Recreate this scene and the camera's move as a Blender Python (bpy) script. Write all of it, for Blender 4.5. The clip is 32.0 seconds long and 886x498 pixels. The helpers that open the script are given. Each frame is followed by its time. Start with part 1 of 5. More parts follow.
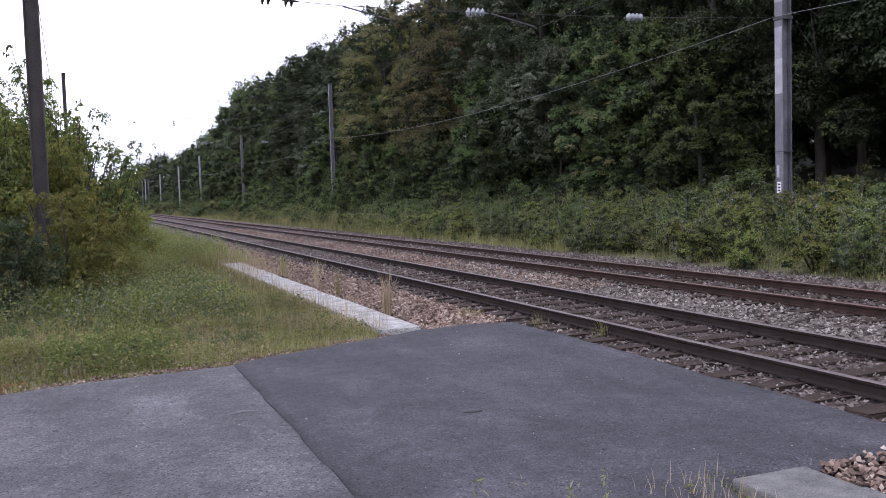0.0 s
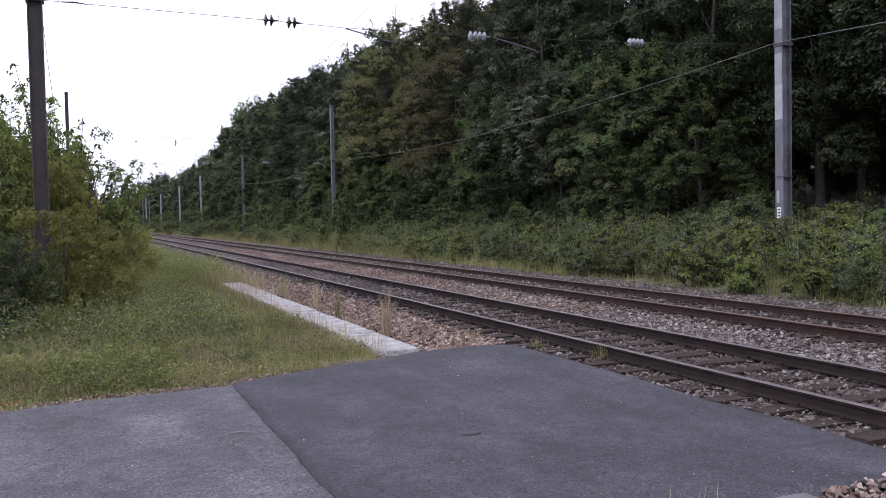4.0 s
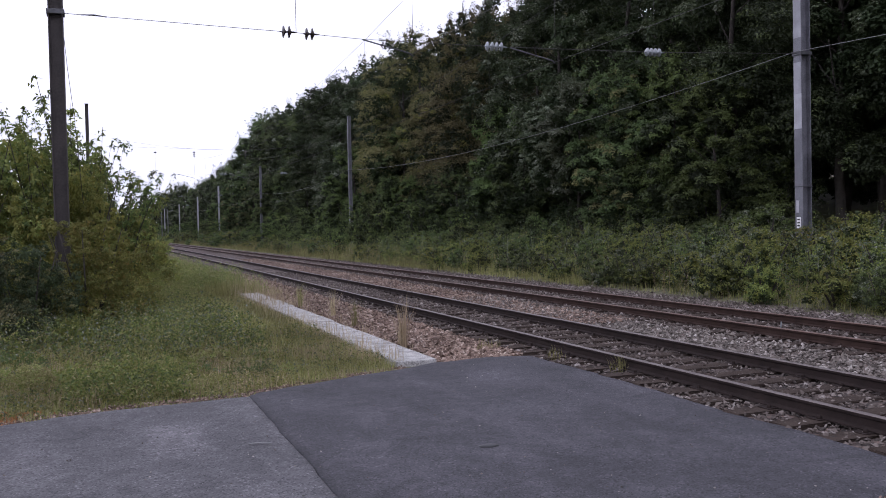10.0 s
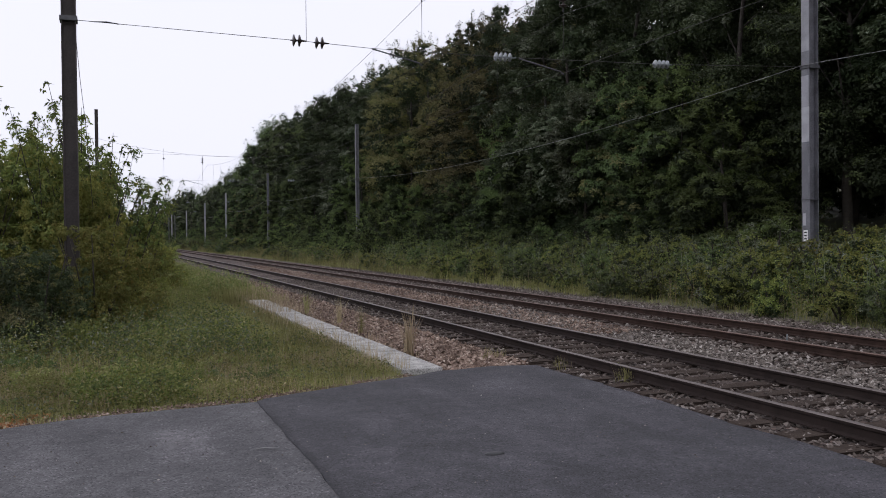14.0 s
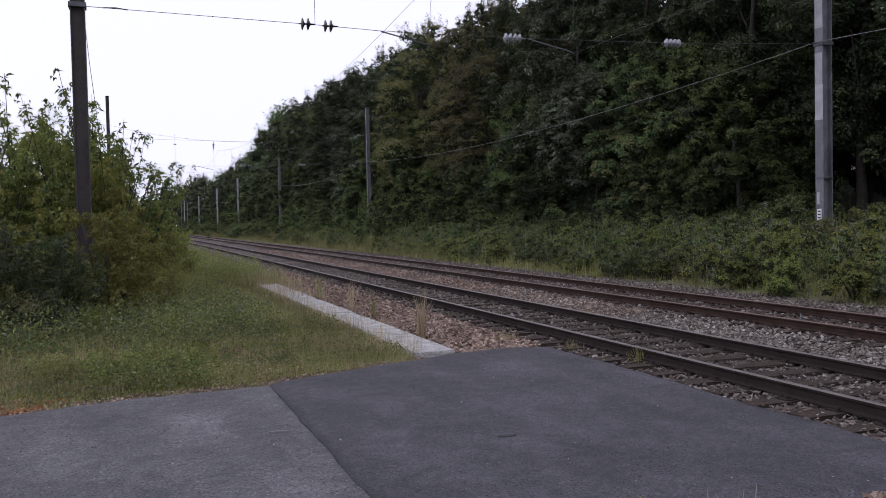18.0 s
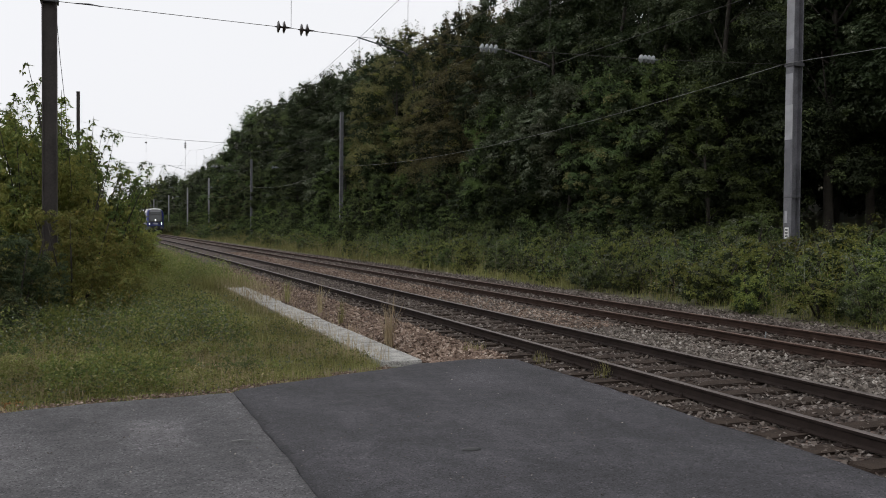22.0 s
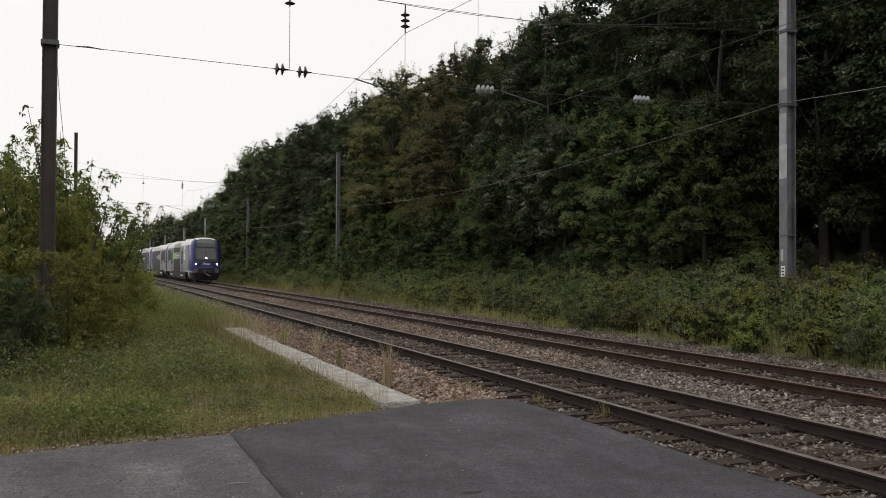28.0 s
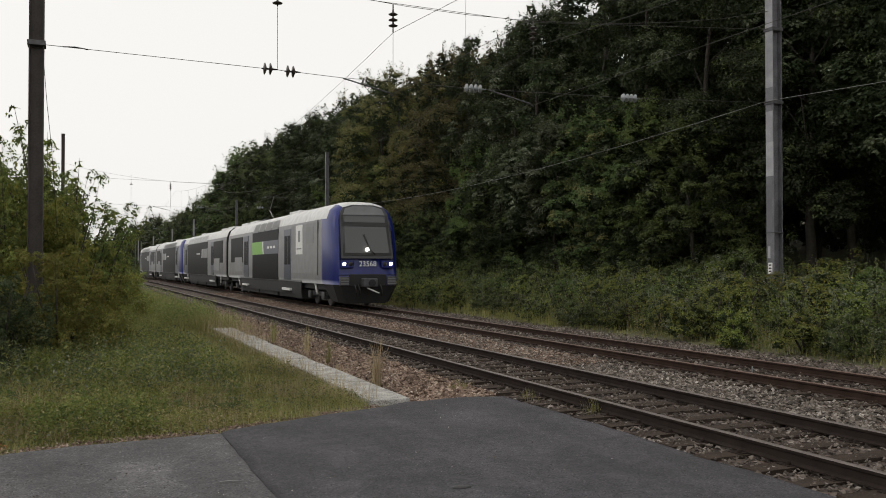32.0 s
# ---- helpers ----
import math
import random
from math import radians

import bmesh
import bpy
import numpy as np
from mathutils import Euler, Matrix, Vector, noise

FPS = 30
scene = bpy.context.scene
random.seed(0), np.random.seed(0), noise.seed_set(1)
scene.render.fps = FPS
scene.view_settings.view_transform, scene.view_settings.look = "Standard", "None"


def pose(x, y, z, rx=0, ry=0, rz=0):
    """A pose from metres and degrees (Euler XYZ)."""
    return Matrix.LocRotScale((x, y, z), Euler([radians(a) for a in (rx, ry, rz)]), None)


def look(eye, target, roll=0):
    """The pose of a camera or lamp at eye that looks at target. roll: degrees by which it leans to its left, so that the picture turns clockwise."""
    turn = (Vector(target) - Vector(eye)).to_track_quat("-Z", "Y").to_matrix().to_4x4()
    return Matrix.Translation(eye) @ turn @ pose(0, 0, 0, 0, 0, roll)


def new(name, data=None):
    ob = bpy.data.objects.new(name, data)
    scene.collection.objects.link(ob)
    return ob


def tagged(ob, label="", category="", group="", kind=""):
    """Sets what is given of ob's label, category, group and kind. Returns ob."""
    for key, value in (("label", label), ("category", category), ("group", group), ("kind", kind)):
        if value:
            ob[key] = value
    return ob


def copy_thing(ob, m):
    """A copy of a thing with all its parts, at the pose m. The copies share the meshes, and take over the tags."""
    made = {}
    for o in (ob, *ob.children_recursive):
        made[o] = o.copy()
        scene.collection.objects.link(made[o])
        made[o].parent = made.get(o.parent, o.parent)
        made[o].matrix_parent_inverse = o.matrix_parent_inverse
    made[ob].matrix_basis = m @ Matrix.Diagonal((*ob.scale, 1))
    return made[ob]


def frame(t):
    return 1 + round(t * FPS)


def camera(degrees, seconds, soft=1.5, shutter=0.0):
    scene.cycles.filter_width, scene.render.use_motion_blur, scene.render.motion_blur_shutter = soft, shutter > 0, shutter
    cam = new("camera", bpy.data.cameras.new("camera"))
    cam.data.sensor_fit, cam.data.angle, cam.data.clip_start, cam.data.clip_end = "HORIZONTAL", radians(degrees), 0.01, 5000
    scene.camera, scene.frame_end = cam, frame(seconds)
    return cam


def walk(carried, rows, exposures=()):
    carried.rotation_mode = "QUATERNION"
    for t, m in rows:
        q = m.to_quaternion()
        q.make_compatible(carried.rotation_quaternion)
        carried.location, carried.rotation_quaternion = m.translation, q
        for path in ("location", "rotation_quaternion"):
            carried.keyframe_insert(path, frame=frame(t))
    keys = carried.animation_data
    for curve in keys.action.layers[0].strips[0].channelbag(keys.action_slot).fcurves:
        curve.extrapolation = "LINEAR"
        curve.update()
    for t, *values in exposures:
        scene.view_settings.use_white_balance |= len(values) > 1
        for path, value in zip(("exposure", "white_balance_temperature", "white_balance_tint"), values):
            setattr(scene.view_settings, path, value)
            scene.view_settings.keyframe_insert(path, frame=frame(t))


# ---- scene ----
cam = camera(53.0, 32.0, 0.95)
ROWS = [
    (0, 0.009, 0.002, 1.730, -21.90, -3.47, 1.73),
    (0.5, -0.003, 0.003, 1.721, -22.20, -3.05, 1.80),
    (1, 0.002, -0.010, 1.718, -22.25, -2.97, 1.72),
    (1.5, 0.008, 0.003, 1.725, -22.02, -2.93, 1.62),
    (2, 0.031, 0.031, 1.736, -21.96, -3.09, 1.41),
    (2.5, 0.014, 0.013, 1.728, -21.91, -2.97, 1.21),
    (3, 0.006, 0.006, 1.731, -21.99, -2.81, 1.16),
    (3.5, 0.010, 0.014, 1.724, -21.89, -2.34, 1.11),
    (5.5, -0.003, -0.001, 1.719, -21.92, -1.80, 1.17),
    (6, 0.000, 0.000, 1.719, -21.92, -1.75, 1.15),
    (6.5, 0.001, -0.006, 1.717, -21.74, -1.86, 1.34),
    (7, -0.005, 0.005, 1.725, -21.95, -1.54, 1.09),
    (7.5, 0.003, 0.008, 1.720, -22.01, -1.98, 1.09),
    (8, -0.001, 0.003, 1.724, -22.19, -1.96, 1.04),
    (8.5, 0.004, 0.017, 1.728, -21.95, -2.12, 1.03),
    (9, -0.006, 0.004, 1.726, -21.60, -1.81, 1.24),
    (9.5, -0.018, -0.010, 1.713, -21.37, -0.88, 1.49),
    (10, 0.012, 0.036, 1.729, -20.81, -1.37, 1.21),
    (10.5, -0.009, 0.012, 1.729, -20.06, -1.12, 1.20),
    (11, -0.006, -0.001, 1.719, -19.71, -1.46, 1.15),
    (11.5, -0.007, 0.011, 1.732, -19.84, -1.45, 0.75),
    (12, -0.019, 0.007, 1.735, -19.73, -0.88, 0.78),
    (12.5, -0.026, -0.020, 1.725, -19.59, -0.68, 0.75),
    (13, -0.017, 0.008, 1.728, -19.84, -0.52, 0.77),
    (13.5, -0.015, -0.009, 1.719, -20.07, -0.79, 0.61),
    (14, -0.030, -0.024, 1.726, -20.41, -0.78, 0.57),
    (14.5, -0.014, 0.012, 1.733, -20.05, -1.04, 0.45),
    (16.5, -0.008, 0.000, 1.724, -19.71, -1.09, 0.46),
    (17, -0.015, 0.000, 1.717, -19.57, -1.11, 0.71),
    (17.5, -0.005, -0.007, 1.720, -19.43, -2.11, 1.04),
    (18, -0.011, -0.013, 1.721, -19.65, -1.87, 1.17),
    (18.5, -0.002, 0.011, 1.726, -19.68, -1.74, 0.95),
    (19, -0.006, 0.013, 1.732, -19.59, -1.33, 0.93),
    (19.5, -0.007, 0.011, 1.727, -19.78, -0.53, 0.70),
    (20, -0.010, -0.002, 1.734, -19.68, 0.11, 0.81),
    (20.5, -0.014, -0.014, 1.727, -19.65, 0.22, 0.92),
    (21, -0.014, -0.004, 1.717, -19.55, -0.59, 0.82),
    (21.5, 0.008, -0.012, 1.736, -21.37, -0.69, 0.13),
    (22, 0.017, 0.018, 1.767, -21.46, -1.46, -0.49),
    (22.5, -0.008, 0.011, 1.769, -21.85, 0.86, -0.79),
    (23, -0.006, 0.047, 1.776, -21.88, 1.57, -0.53),
    (23.5, -0.007, 0.015, 1.759, -21.48, 0.79, -0.16),
    (24, -0.010, 0.019, 1.767, -21.32, 0.55, -0.35),
    (24.5, -0.009, 0.017, 1.764, -21.34, 0.83, -0.28),
    (25, -0.011, 0.021, 1.765, -21.37, 1.15, -0.32),
    (25.5, -0.009, 0.010, 1.762, -21.48, 1.20, -0.36),
    (27.5, -0.014, 0.015, 1.773, -21.72, 1.13, -0.56),
    (28, -0.014, 0.019, 1.774, -21.71, 1.07, -0.31),
    (28.5, -0.006, 0.024, 1.777, -21.68, 1.18, -0.28),
    (29, -0.006, 0.011, 1.762, -21.61, 1.20, -0.27),
    (29.5, -0.009, 0.012, 1.754, -21.66, 1.40, -0.24),
    (30, -0.009, 0.013, 1.760, -21.79, 1.62, -0.26),
    (30.5, -0.003, 0.008, 1.754, -21.75, 1.66, -0.08),
    (31, -0.014, 0.006, 1.747, -21.87, 1.58, -0.10),
    (31.5, -0.007, 0.006, 1.750, -22.26, 1.16, -0.05),
    (32, -0.020, -0.022, 1.752, -22.38, 1.05, 0.04),
]
walk(cam, [(t, pose(x, y, z, 90 + pitch, roll, yaw)) for t, x, y, z, yaw, pitch, roll in ROWS],
     [(0, -0.42, 5650, 26), (1, -0.36, 5650, 26), (6, -0.62, 5650, 26), (9, -0.72, 5650, 26), (12, -1.1, 5750, 24), (13, -1.08, 5850, 23), (14, -1.2, 6000, 18), (17, -1.16, 5750, 23), (18, -1.1, 5750, 23), (19, -1.06, 5750, 23), (20, -0.8, 5800, 22), (21, -1.06, 6050, 17),
      (22, -1.24, 6350, 11), (23, -0.88, 6300, 11), (25, -1.12, 6500, 9), (28, -1.18, 6700, 10), (32, -1.22, 6750, 9)])

# ---- world and light ----
world = bpy.data.worlds.new("overcast_evening")
scene.world = world
world.use_nodes = True
wn = world.node_tree.nodes
wl = world.node_tree.links
sky = wn.new("ShaderNodeTexSky")
sky.sky_type = "NISHITA"
sky.sun_disc = False
sky.sun_elevation = radians(38)
sky.sun_rotation = radians(-70)
sky.air_density, sky.dust_density, sky.ozone_density = 1.0, 4.0, 1.0
grey = wn.new("ShaderNodeHueSaturation")
grey.inputs["Saturation"].default_value = 0.12
wl.new(sky.outputs[0], grey.inputs["Color"])
cloud = wn.new("ShaderNodeMix")
cloud.data_type = "RGBA"
cloud.inputs[0].default_value = 0.85
cloud.inputs[7].default_value = (16.0, 16.0, 16.1, 1)
wl.new(grey.outputs[0], cloud.inputs[6])
wl.new(cloud.outputs[2], wn["Background"].inputs["Color"])
wn["Background"].inputs["Strength"].default_value = 0.152
sun = new("sun", bpy.data.lights.new("sun", "SUN"))
sun.data.energy, sun.data.angle, sun.data.color = 0.5, radians(25), (1.0, 0.97, 0.93)
sun.matrix_basis = look((-30, 10 * math.cos(radians(70)), 25), (0, 0, 0))

# ---- plan ----
TRACK_1, TRACK_2, GAUGE = 7.05, 10.89, 1.505
MAST_Y = 20.3


def bend(y):
    """How far the line swings to the left on its way."""
    return -0.5 * 0.94e-4 * max(0.0, y - 6.4) ** 2


def ground_z(x, y):
    u = x - bend(y)
    if u < 4.2:
        return -0.2
    if u < 4.6:
        return -0.2 - 0.25 * (u - 4.2) / 0.4
    if u < 13.4:
        return -0.45
    if u < 15:
        return -0.45 + 0.15 * (u - 13.4) / 1.6
    if u < 22:
        return -0.3 + 0.9 * (u - 15) / 7
    return 0.6 + min(9.0, 0.16 * (u - 22))


# ---- materials ----
def material(name, rough=0.8, metal=0.0):
    m = bpy.data.materials.new(name)
    m.use_nodes = True
    b = m.node_tree.nodes["Principled BSDF"]
    b.inputs["Roughness"].default_value = rough
    b.inputs["Metallic"].default_value = metal
    return m, m.node_tree.nodes, m.node_tree.links, b


def noise_at(n, l, scale, detail=6.0, coords="Object", stretch=None):
    tc = n.new("ShaderNodeTexCoord")
    t = n.new("ShaderNodeTexNoise")
    t.inputs["Scale"].default_value = scale
    t.inputs["Detail"].default_value = detail
    src = tc.outputs[coords]
    if stretch:
        mp = n.new("ShaderNodeMapping")
        mp.inputs["Scale"].default_value = stretch
        l.new(src, mp.inputs["Vector"])
        src = mp.outputs[0]
    l.new(src, t.inputs["Vector"])
    return t.outputs["Fac"]


def ramp(n, l, fac, stops):
    r = n.new("ShaderNodeValToRGB")
    e = r.color_ramp.elements
    while len(e) < len(stops):
        e.new(0.5)
    for k, (p, c) in zip(e, stops):
        k.position, k.color = p, (*c, 1)
    l.new(fac, r.inputs[0])
    return r.outputs[0]


def mixed(n, l, fac, a, b, mode="MIX"):
    x = n.new("ShaderNodeMix")
    x.data_type, x.blend_type = "RGBA", mode
    for sock, v in ((x.inputs[0], fac), (x.inputs[6], a), (x.inputs[7], b)):
        if isinstance(v, (float, int)):
            sock.default_value = v
        elif isinstance(v, tuple):
            sock.default_value = (*v, 1)
        else:
            l.new(v, sock)
    return x.outputs[2]


def bumped(n, l, b, fac, dist, strength=1.0):
    k = n.new("ShaderNodeBump")
    k.inputs["Distance"].default_value = dist
    k.inputs["Strength"].default_value = strength
    l.new(fac, k.inputs["Height"])
    l.new(k.outputs[0], b.inputs["Normal"])


def plain(name, c, rough=0.6, metal=0.0, wear=0.25, scale=3.0, bump=0.0):
    """Paint, metal, wood: a colour with stains at two scales."""
    m, n, l, b = material(name, rough, metal)
    dark = tuple(v * (1 - wear) for v in c)
    lite = tuple(min(1, v * (1 + wear * 0.6)) for v in c)
    big = ramp(n, l, noise_at(n, l, scale), [(0.3, dark), (0.7, lite)])
    fine = noise_at(n, l, scale * 14)
    col = mixed(n, l, 0.35 * wear * 2, big, ramp(n, l, fine, [(0.35, dark), (0.65, lite)]))
    l.new(col, b.inputs["Base Color"])
    if bump:
        bumped(n, l, b, fine, bump)
    return m


def leafy(name, a, bcol, dry=None, share=0.3, rough=0.55, gloss=0.25):
    """Leaves: two greens by leaf, shifted by plant, some light through them."""
    m, n, l, b = material(name, rough)
    geo = n.new("ShaderNodeNewGeometry")
    info = n.new("ShaderNodeObjectInfo")
    low = tuple(0.65 * p + 0.35 * q for p, q in zip(a, bcol))
    stops = [(0.0, low), (0.8, bcol)]
    if dry:
        stops.append((1.0, tuple(0.5 * p + 0.5 * q for p, q in zip(dry, bcol))))
    col = ramp(n, l, geo.outputs["Random Per Island"], stops)
    hs = n.new("ShaderNodeHueSaturation")
    mr = n.new("ShaderNodeMapRange")
    mr.inputs[3].default_value, mr.inputs[4].default_value = 0.78, 1.3
    l.new(info.outputs["Random"], mr.inputs[0])
    hr = n.new("ShaderNodeMapRange")
    hr.inputs[3].default_value, hr.inputs[4].default_value = 0.485, 0.515
    l.new(info.outputs["Random"], hr.inputs[0])
    l.new(hr.outputs[0], hs.inputs["Hue"])
    l.new(mr.outputs[0], hs.inputs["Value"])
    l.new(col, hs.inputs["Color"])
    patch = mixed(n, l, 0.45, hs.outputs[0], ramp(n, l, noise_at(n, l, 0.5, 2), [(0.35, (0.55, 0.55, 0.55)), (0.65, (1.3, 1.3, 1.3))]), "MULTIPLY")
    l.new(patch, b.inputs["Base Color"])
    b.inputs["Specular IOR Level"].default_value = gloss
    tr = n.new("ShaderNodeBsdfTranslucent")
    l.new(patch, tr.inputs["Color"])
    mx = n.new("ShaderNodeMixShader")
    mx.inputs[0].default_value = share
    l.new(b.outputs[0], mx.inputs[1])
    l.new(tr.outputs[0], mx.inputs[2])
    l.new(mx.outputs[0], n["Material Output"].inputs["Surface"])
    return m


def asphalt_material(name, base, pale):
    m, n, l, b = material(name, 0.85)
    grain = noise_at(n, l, 90, 3)
    patch = noise_at(n, l, 0.9, 5)
    col = ramp(n, l, patch, [(0.3, base), (0.5, tuple(v * 1.12 for v in base)), (0.72, pale)])
    dust = ramp(n, l, noise_at(n, l, 1.6, 9, stretch=(1, 0.4, 1)), [(0.36, (0.8, 0.8, 0.8)), (0.52, (1, 1, 1)), (0.72, (1.6, 1.57, 1.57))])
    col = mixed(n, l, 0.8, col, dust, "MULTIPLY")
    scuff = n.new("ShaderNodeTexNoise")
    scuff.inputs["Scale"].default_value, scuff.inputs["Detail"].default_value, scuff.inputs["Distortion"].default_value = 2.6, 8, 1.6
    l.new(n.new("ShaderNodeTexCoord").outputs["Object"], scuff.inputs["Vector"])
    col = mixed(n, l, 0.7, col, ramp(n, l, scuff.outputs["Fac"], [(0.3, (0.68, 0.68, 0.68)), (0.5, (1, 1, 1)), (0.56, (1.35, 1.34, 1.34)), (0.62, (0.95, 0.95, 0.95))]), "MULTIPLY")
    spk = n.new("ShaderNodeTexVoronoi")
    spk.inputs["Scale"].default_value = 70
    tc = n.new("ShaderNodeTexCoord")
    l.new(tc.outputs["Object"], spk.inputs["Vector"])
    speck = ramp(n, l, spk.outputs["Color"], [(0.12, (0.2, 0.2, 0.2)), (0.32, (0.8, 0.8, 0.8)), (0.78, (1.15, 1.15, 1.15)), (0.95, (2.2, 2.15, 2.15))])
    col = mixed(n, l, 0.85, col, speck, "MULTIPLY")
    l.new(col, b.inputs["Base Color"])
    bumped(n, l, b, grain, 0.006, 0.8)
    return m


def stone_material(name, stops, scale=6.0, packed=False):
    m, n, l, b = material(name, 0.9)
    geo = n.new("ShaderNodeNewGeometry")
    a = ramp(n, l, geo.outputs["Random Per Island"], stops)
    v = ramp(n, l, noise_at(n, l, scale * 6), [(0.3, (0.7, 0.7, 0.7)), (0.7, (1.15, 1.15, 1.15))])
    big = ramp(n, l, noise_at(n, l, 0.35, 3), [(0.35, (0.72, 0.68, 0.66)), (0.65, (1.12, 1.1, 1.08))])
    col = mixed(n, l, 0.8, mixed(n, l, 0.7, a, v, "MULTIPLY"), big, "MULTIPLY")
    if packed:
        cell = n.new("ShaderNodeTexVoronoi")
        cell.inputs["Scale"].default_value = 13
        tc = n.new("ShaderNodeTexCoord")
        l.new(tc.outputs["Object"], cell.inputs["Vector"])
        tone = ramp(n, l, cell.outputs["Color"], [(0.1, (0.35, 0.33, 0.32)), (0.4, (1.0, 0.95, 0.92)), (0.7, (1.9, 1.8, 1.72)), (0.95, (3.6, 3.4, 3.3))])
        col = mixed(n, l, 0.8, col, tone, "MULTIPLY")
        bumped(n, l, b, cell.outputs["Distance"], 0.05, 1.0)
    l.new(col, b.inputs["Base Color"])
    return m


def glass_material(name, c, rough=0.06, shine=0.6):
    m, n, l, b = material(name, rough)
    b.inputs["Base Color"].default_value = (*c, 1)
    b.inputs["Specular IOR Level"].default_value = shine
    return m


def glow(name, c, power):
    m, n, l, b = material(name, 0.3)
    b.inputs["Base Color"].default_value = (*c, 1)
    b.inputs["Emission Color"].default_value = (*c, 1)
    b.inputs["Emission Strength"].default_value = power
    return m


CONCRETE_OLD = plain("stained_concrete", (0.2, 0.195, 0.18), 0.95, wear=0.6, scale=6, bump=0.02)
SOIL = plain("soil", (0.11, 0.105, 0.05), 0.95, wear=0.5, scale=0.6, bump=0.02)
ASPHALT_NEW = asphalt_material("asphalt_new", (0.041, 0.039, 0.044), (0.066, 0.063, 0.070))
ASPHALT_OLD = asphalt_material("asphalt_old", (0.076, 0.073, 0.076), (0.104, 0.100, 0.103))
CONCRETE = plain("kerb_concrete", (0.49, 0.475, 0.44), 0.9, wear=0.8, scale=6, bump=0.02)
BALLAST = stone_material("ballast_bed", [(0.0, (0.056, 0.042, 0.035)), (1.0, (0.072, 0.055, 0.046))], 5, True)
STONES_PINK = stone_material("ballast_stones_pink", [(0.0, (0.10, 0.068, 0.050)), (0.5, (0.225, 0.158, 0.120)), (0.85, (0.35, 0.265, 0.205)), (1.0, (0.50, 0.42, 0.35))])
STONES_GREY = stone_material("ballast_stones_grey", [(0.0, (0.072, 0.062, 0.052)), (0.5, (0.165, 0.142, 0.12)), (0.85, (0.27, 0.24, 0.21)), (1.0, (0.44, 0.41, 0.37))])
STONES_DULL = stone_material("ballast_stones_dull", [(0.0, (0.058, 0.048, 0.041)), (0.5, (0.13, 0.107, 0.09)), (0.85, (0.22, 0.188, 0.165)), (1.0, (0.37, 0.34, 0.31))])
TIE_WOOD = plain("tarred_sleeper_wood", (0.058, 0.043, 0.034), 0.95, wear=0.5, scale=4, bump=0.02)
RAIL_SIDE = plain("rail_brown", (0.029, 0.021, 0.018), 0.95, wear=0.35, scale=5, bump=0.003)
RAIL_RUST = plain("rail_rust", (0.042, 0.026, 0.020), 0.95, wear=0.4, scale=5, bump=0.003)
RAIL_TOP = plain("rail_head_steel", (0.19, 0.16, 0.145), 0.5, 0.6, wear=0.3, scale=6)
RUST_TOP = plain("rail_head_rusty", (0.17, 0.11, 0.085), 0.55, 0.5, wear=0.35, scale=6)
for dull in (RAIL_SIDE, RAIL_RUST, TIE_WOOD):
    dull.node_tree.nodes["Principled BSDF"].inputs["Specular IOR Level"].default_value = 0.15
MAST_DARK = plain("mast_dark_brown_steel", (0.064, 0.054, 0.050), 0.7, 0.15, wear=0.5, scale=2)
MAST_GREY = plain("mast_galvanised_grey", (0.17, 0.17, 0.185), 0.65, 0.25, wear=0.55, scale=2.2)
PAINT_PALE = plain("mast_pale_paint", (0.30, 0.30, 0.32), 0.7, wear=0.35, scale=2.5)
PAINT_PALER = plain("mast_paler_paint", (0.38, 0.38, 0.40), 0.7, wear=0.3, scale=2.5)
MAST_PATCH = plain("mast_dark_patch", (0.15, 0.15, 0.165), 0.7, wear=0.35, scale=2.5)
STEEL = plain("dull_steel", (0.10, 0.10, 0.105), 0.6, 0.5, wear=0.3, scale=8)
WIRE = plain("wire_copper_dull", (0.075, 0.07, 0.065), 0.6, 0.5, wear=0.2)
WIRE_PALE = plain("cable_pale", (0.22, 0.215, 0.21), 0.5, 0.2, wear=0.2)
PORCELAIN = plain("insulator_brown_porcelain", (0.035, 0.025, 0.022), 0.3, wear=0.2)
GLASS_INS = plain("insulator_pale_glass", (0.22, 0.24, 0.245), 0.2, wear=0.15)
WHITE = plain("white_enamel", (0.75, 0.75, 0.73), 0.5, wear=0.15)
BLACK = plain("black_mark", (0.02, 0.02, 0.02), 0.6, wear=0.1)
BARK = plain("bark", (0.055, 0.046, 0.038), 0.95, wear=0.5, scale=5, bump=0.02)
# Deep green darkened: shade of crown insides and the wood's hollow put into colour.
LEAF_DARK_SHADE = leafy("leaves_dark_green_shade", (0.019, 0.027, 0.011), (0.039, 0.053, 0.022), (0.065, 0.082, 0.038))
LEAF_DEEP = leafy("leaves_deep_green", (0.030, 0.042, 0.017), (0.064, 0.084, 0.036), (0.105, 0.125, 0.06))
LEAF_MID = leafy("leaves_mid_green", (0.056, 0.080, 0.026), (0.110, 0.147, 0.055), (0.15, 0.185, 0.078))
LEAF_SILVER = leafy("leaves_grey_green", (0.07, 0.085, 0.044), (0.155, 0.175, 0.110), (0.45, 0.47, 0.39), 0.2, 0.5, 0.4)
LEAF_DUSTY = leafy("leaves_dusty_green", (0.045, 0.056, 0.024), (0.098, 0.115, 0.060), (0.32, 0.34, 0.26), 0.2, 0.5, 0.35)
LEAF_OLIVE = leafy("leaves_olive", (0.108, 0.118, 0.026), (0.245, 0.252, 0.064), (0.40, 0.29, 0.085), 0.4)
LEAF_BROWN = leafy("leaves_brownish_olive", (0.090, 0.085, 0.032), (0.182, 0.170, 0.072), (0.23, 0.21, 0.10))
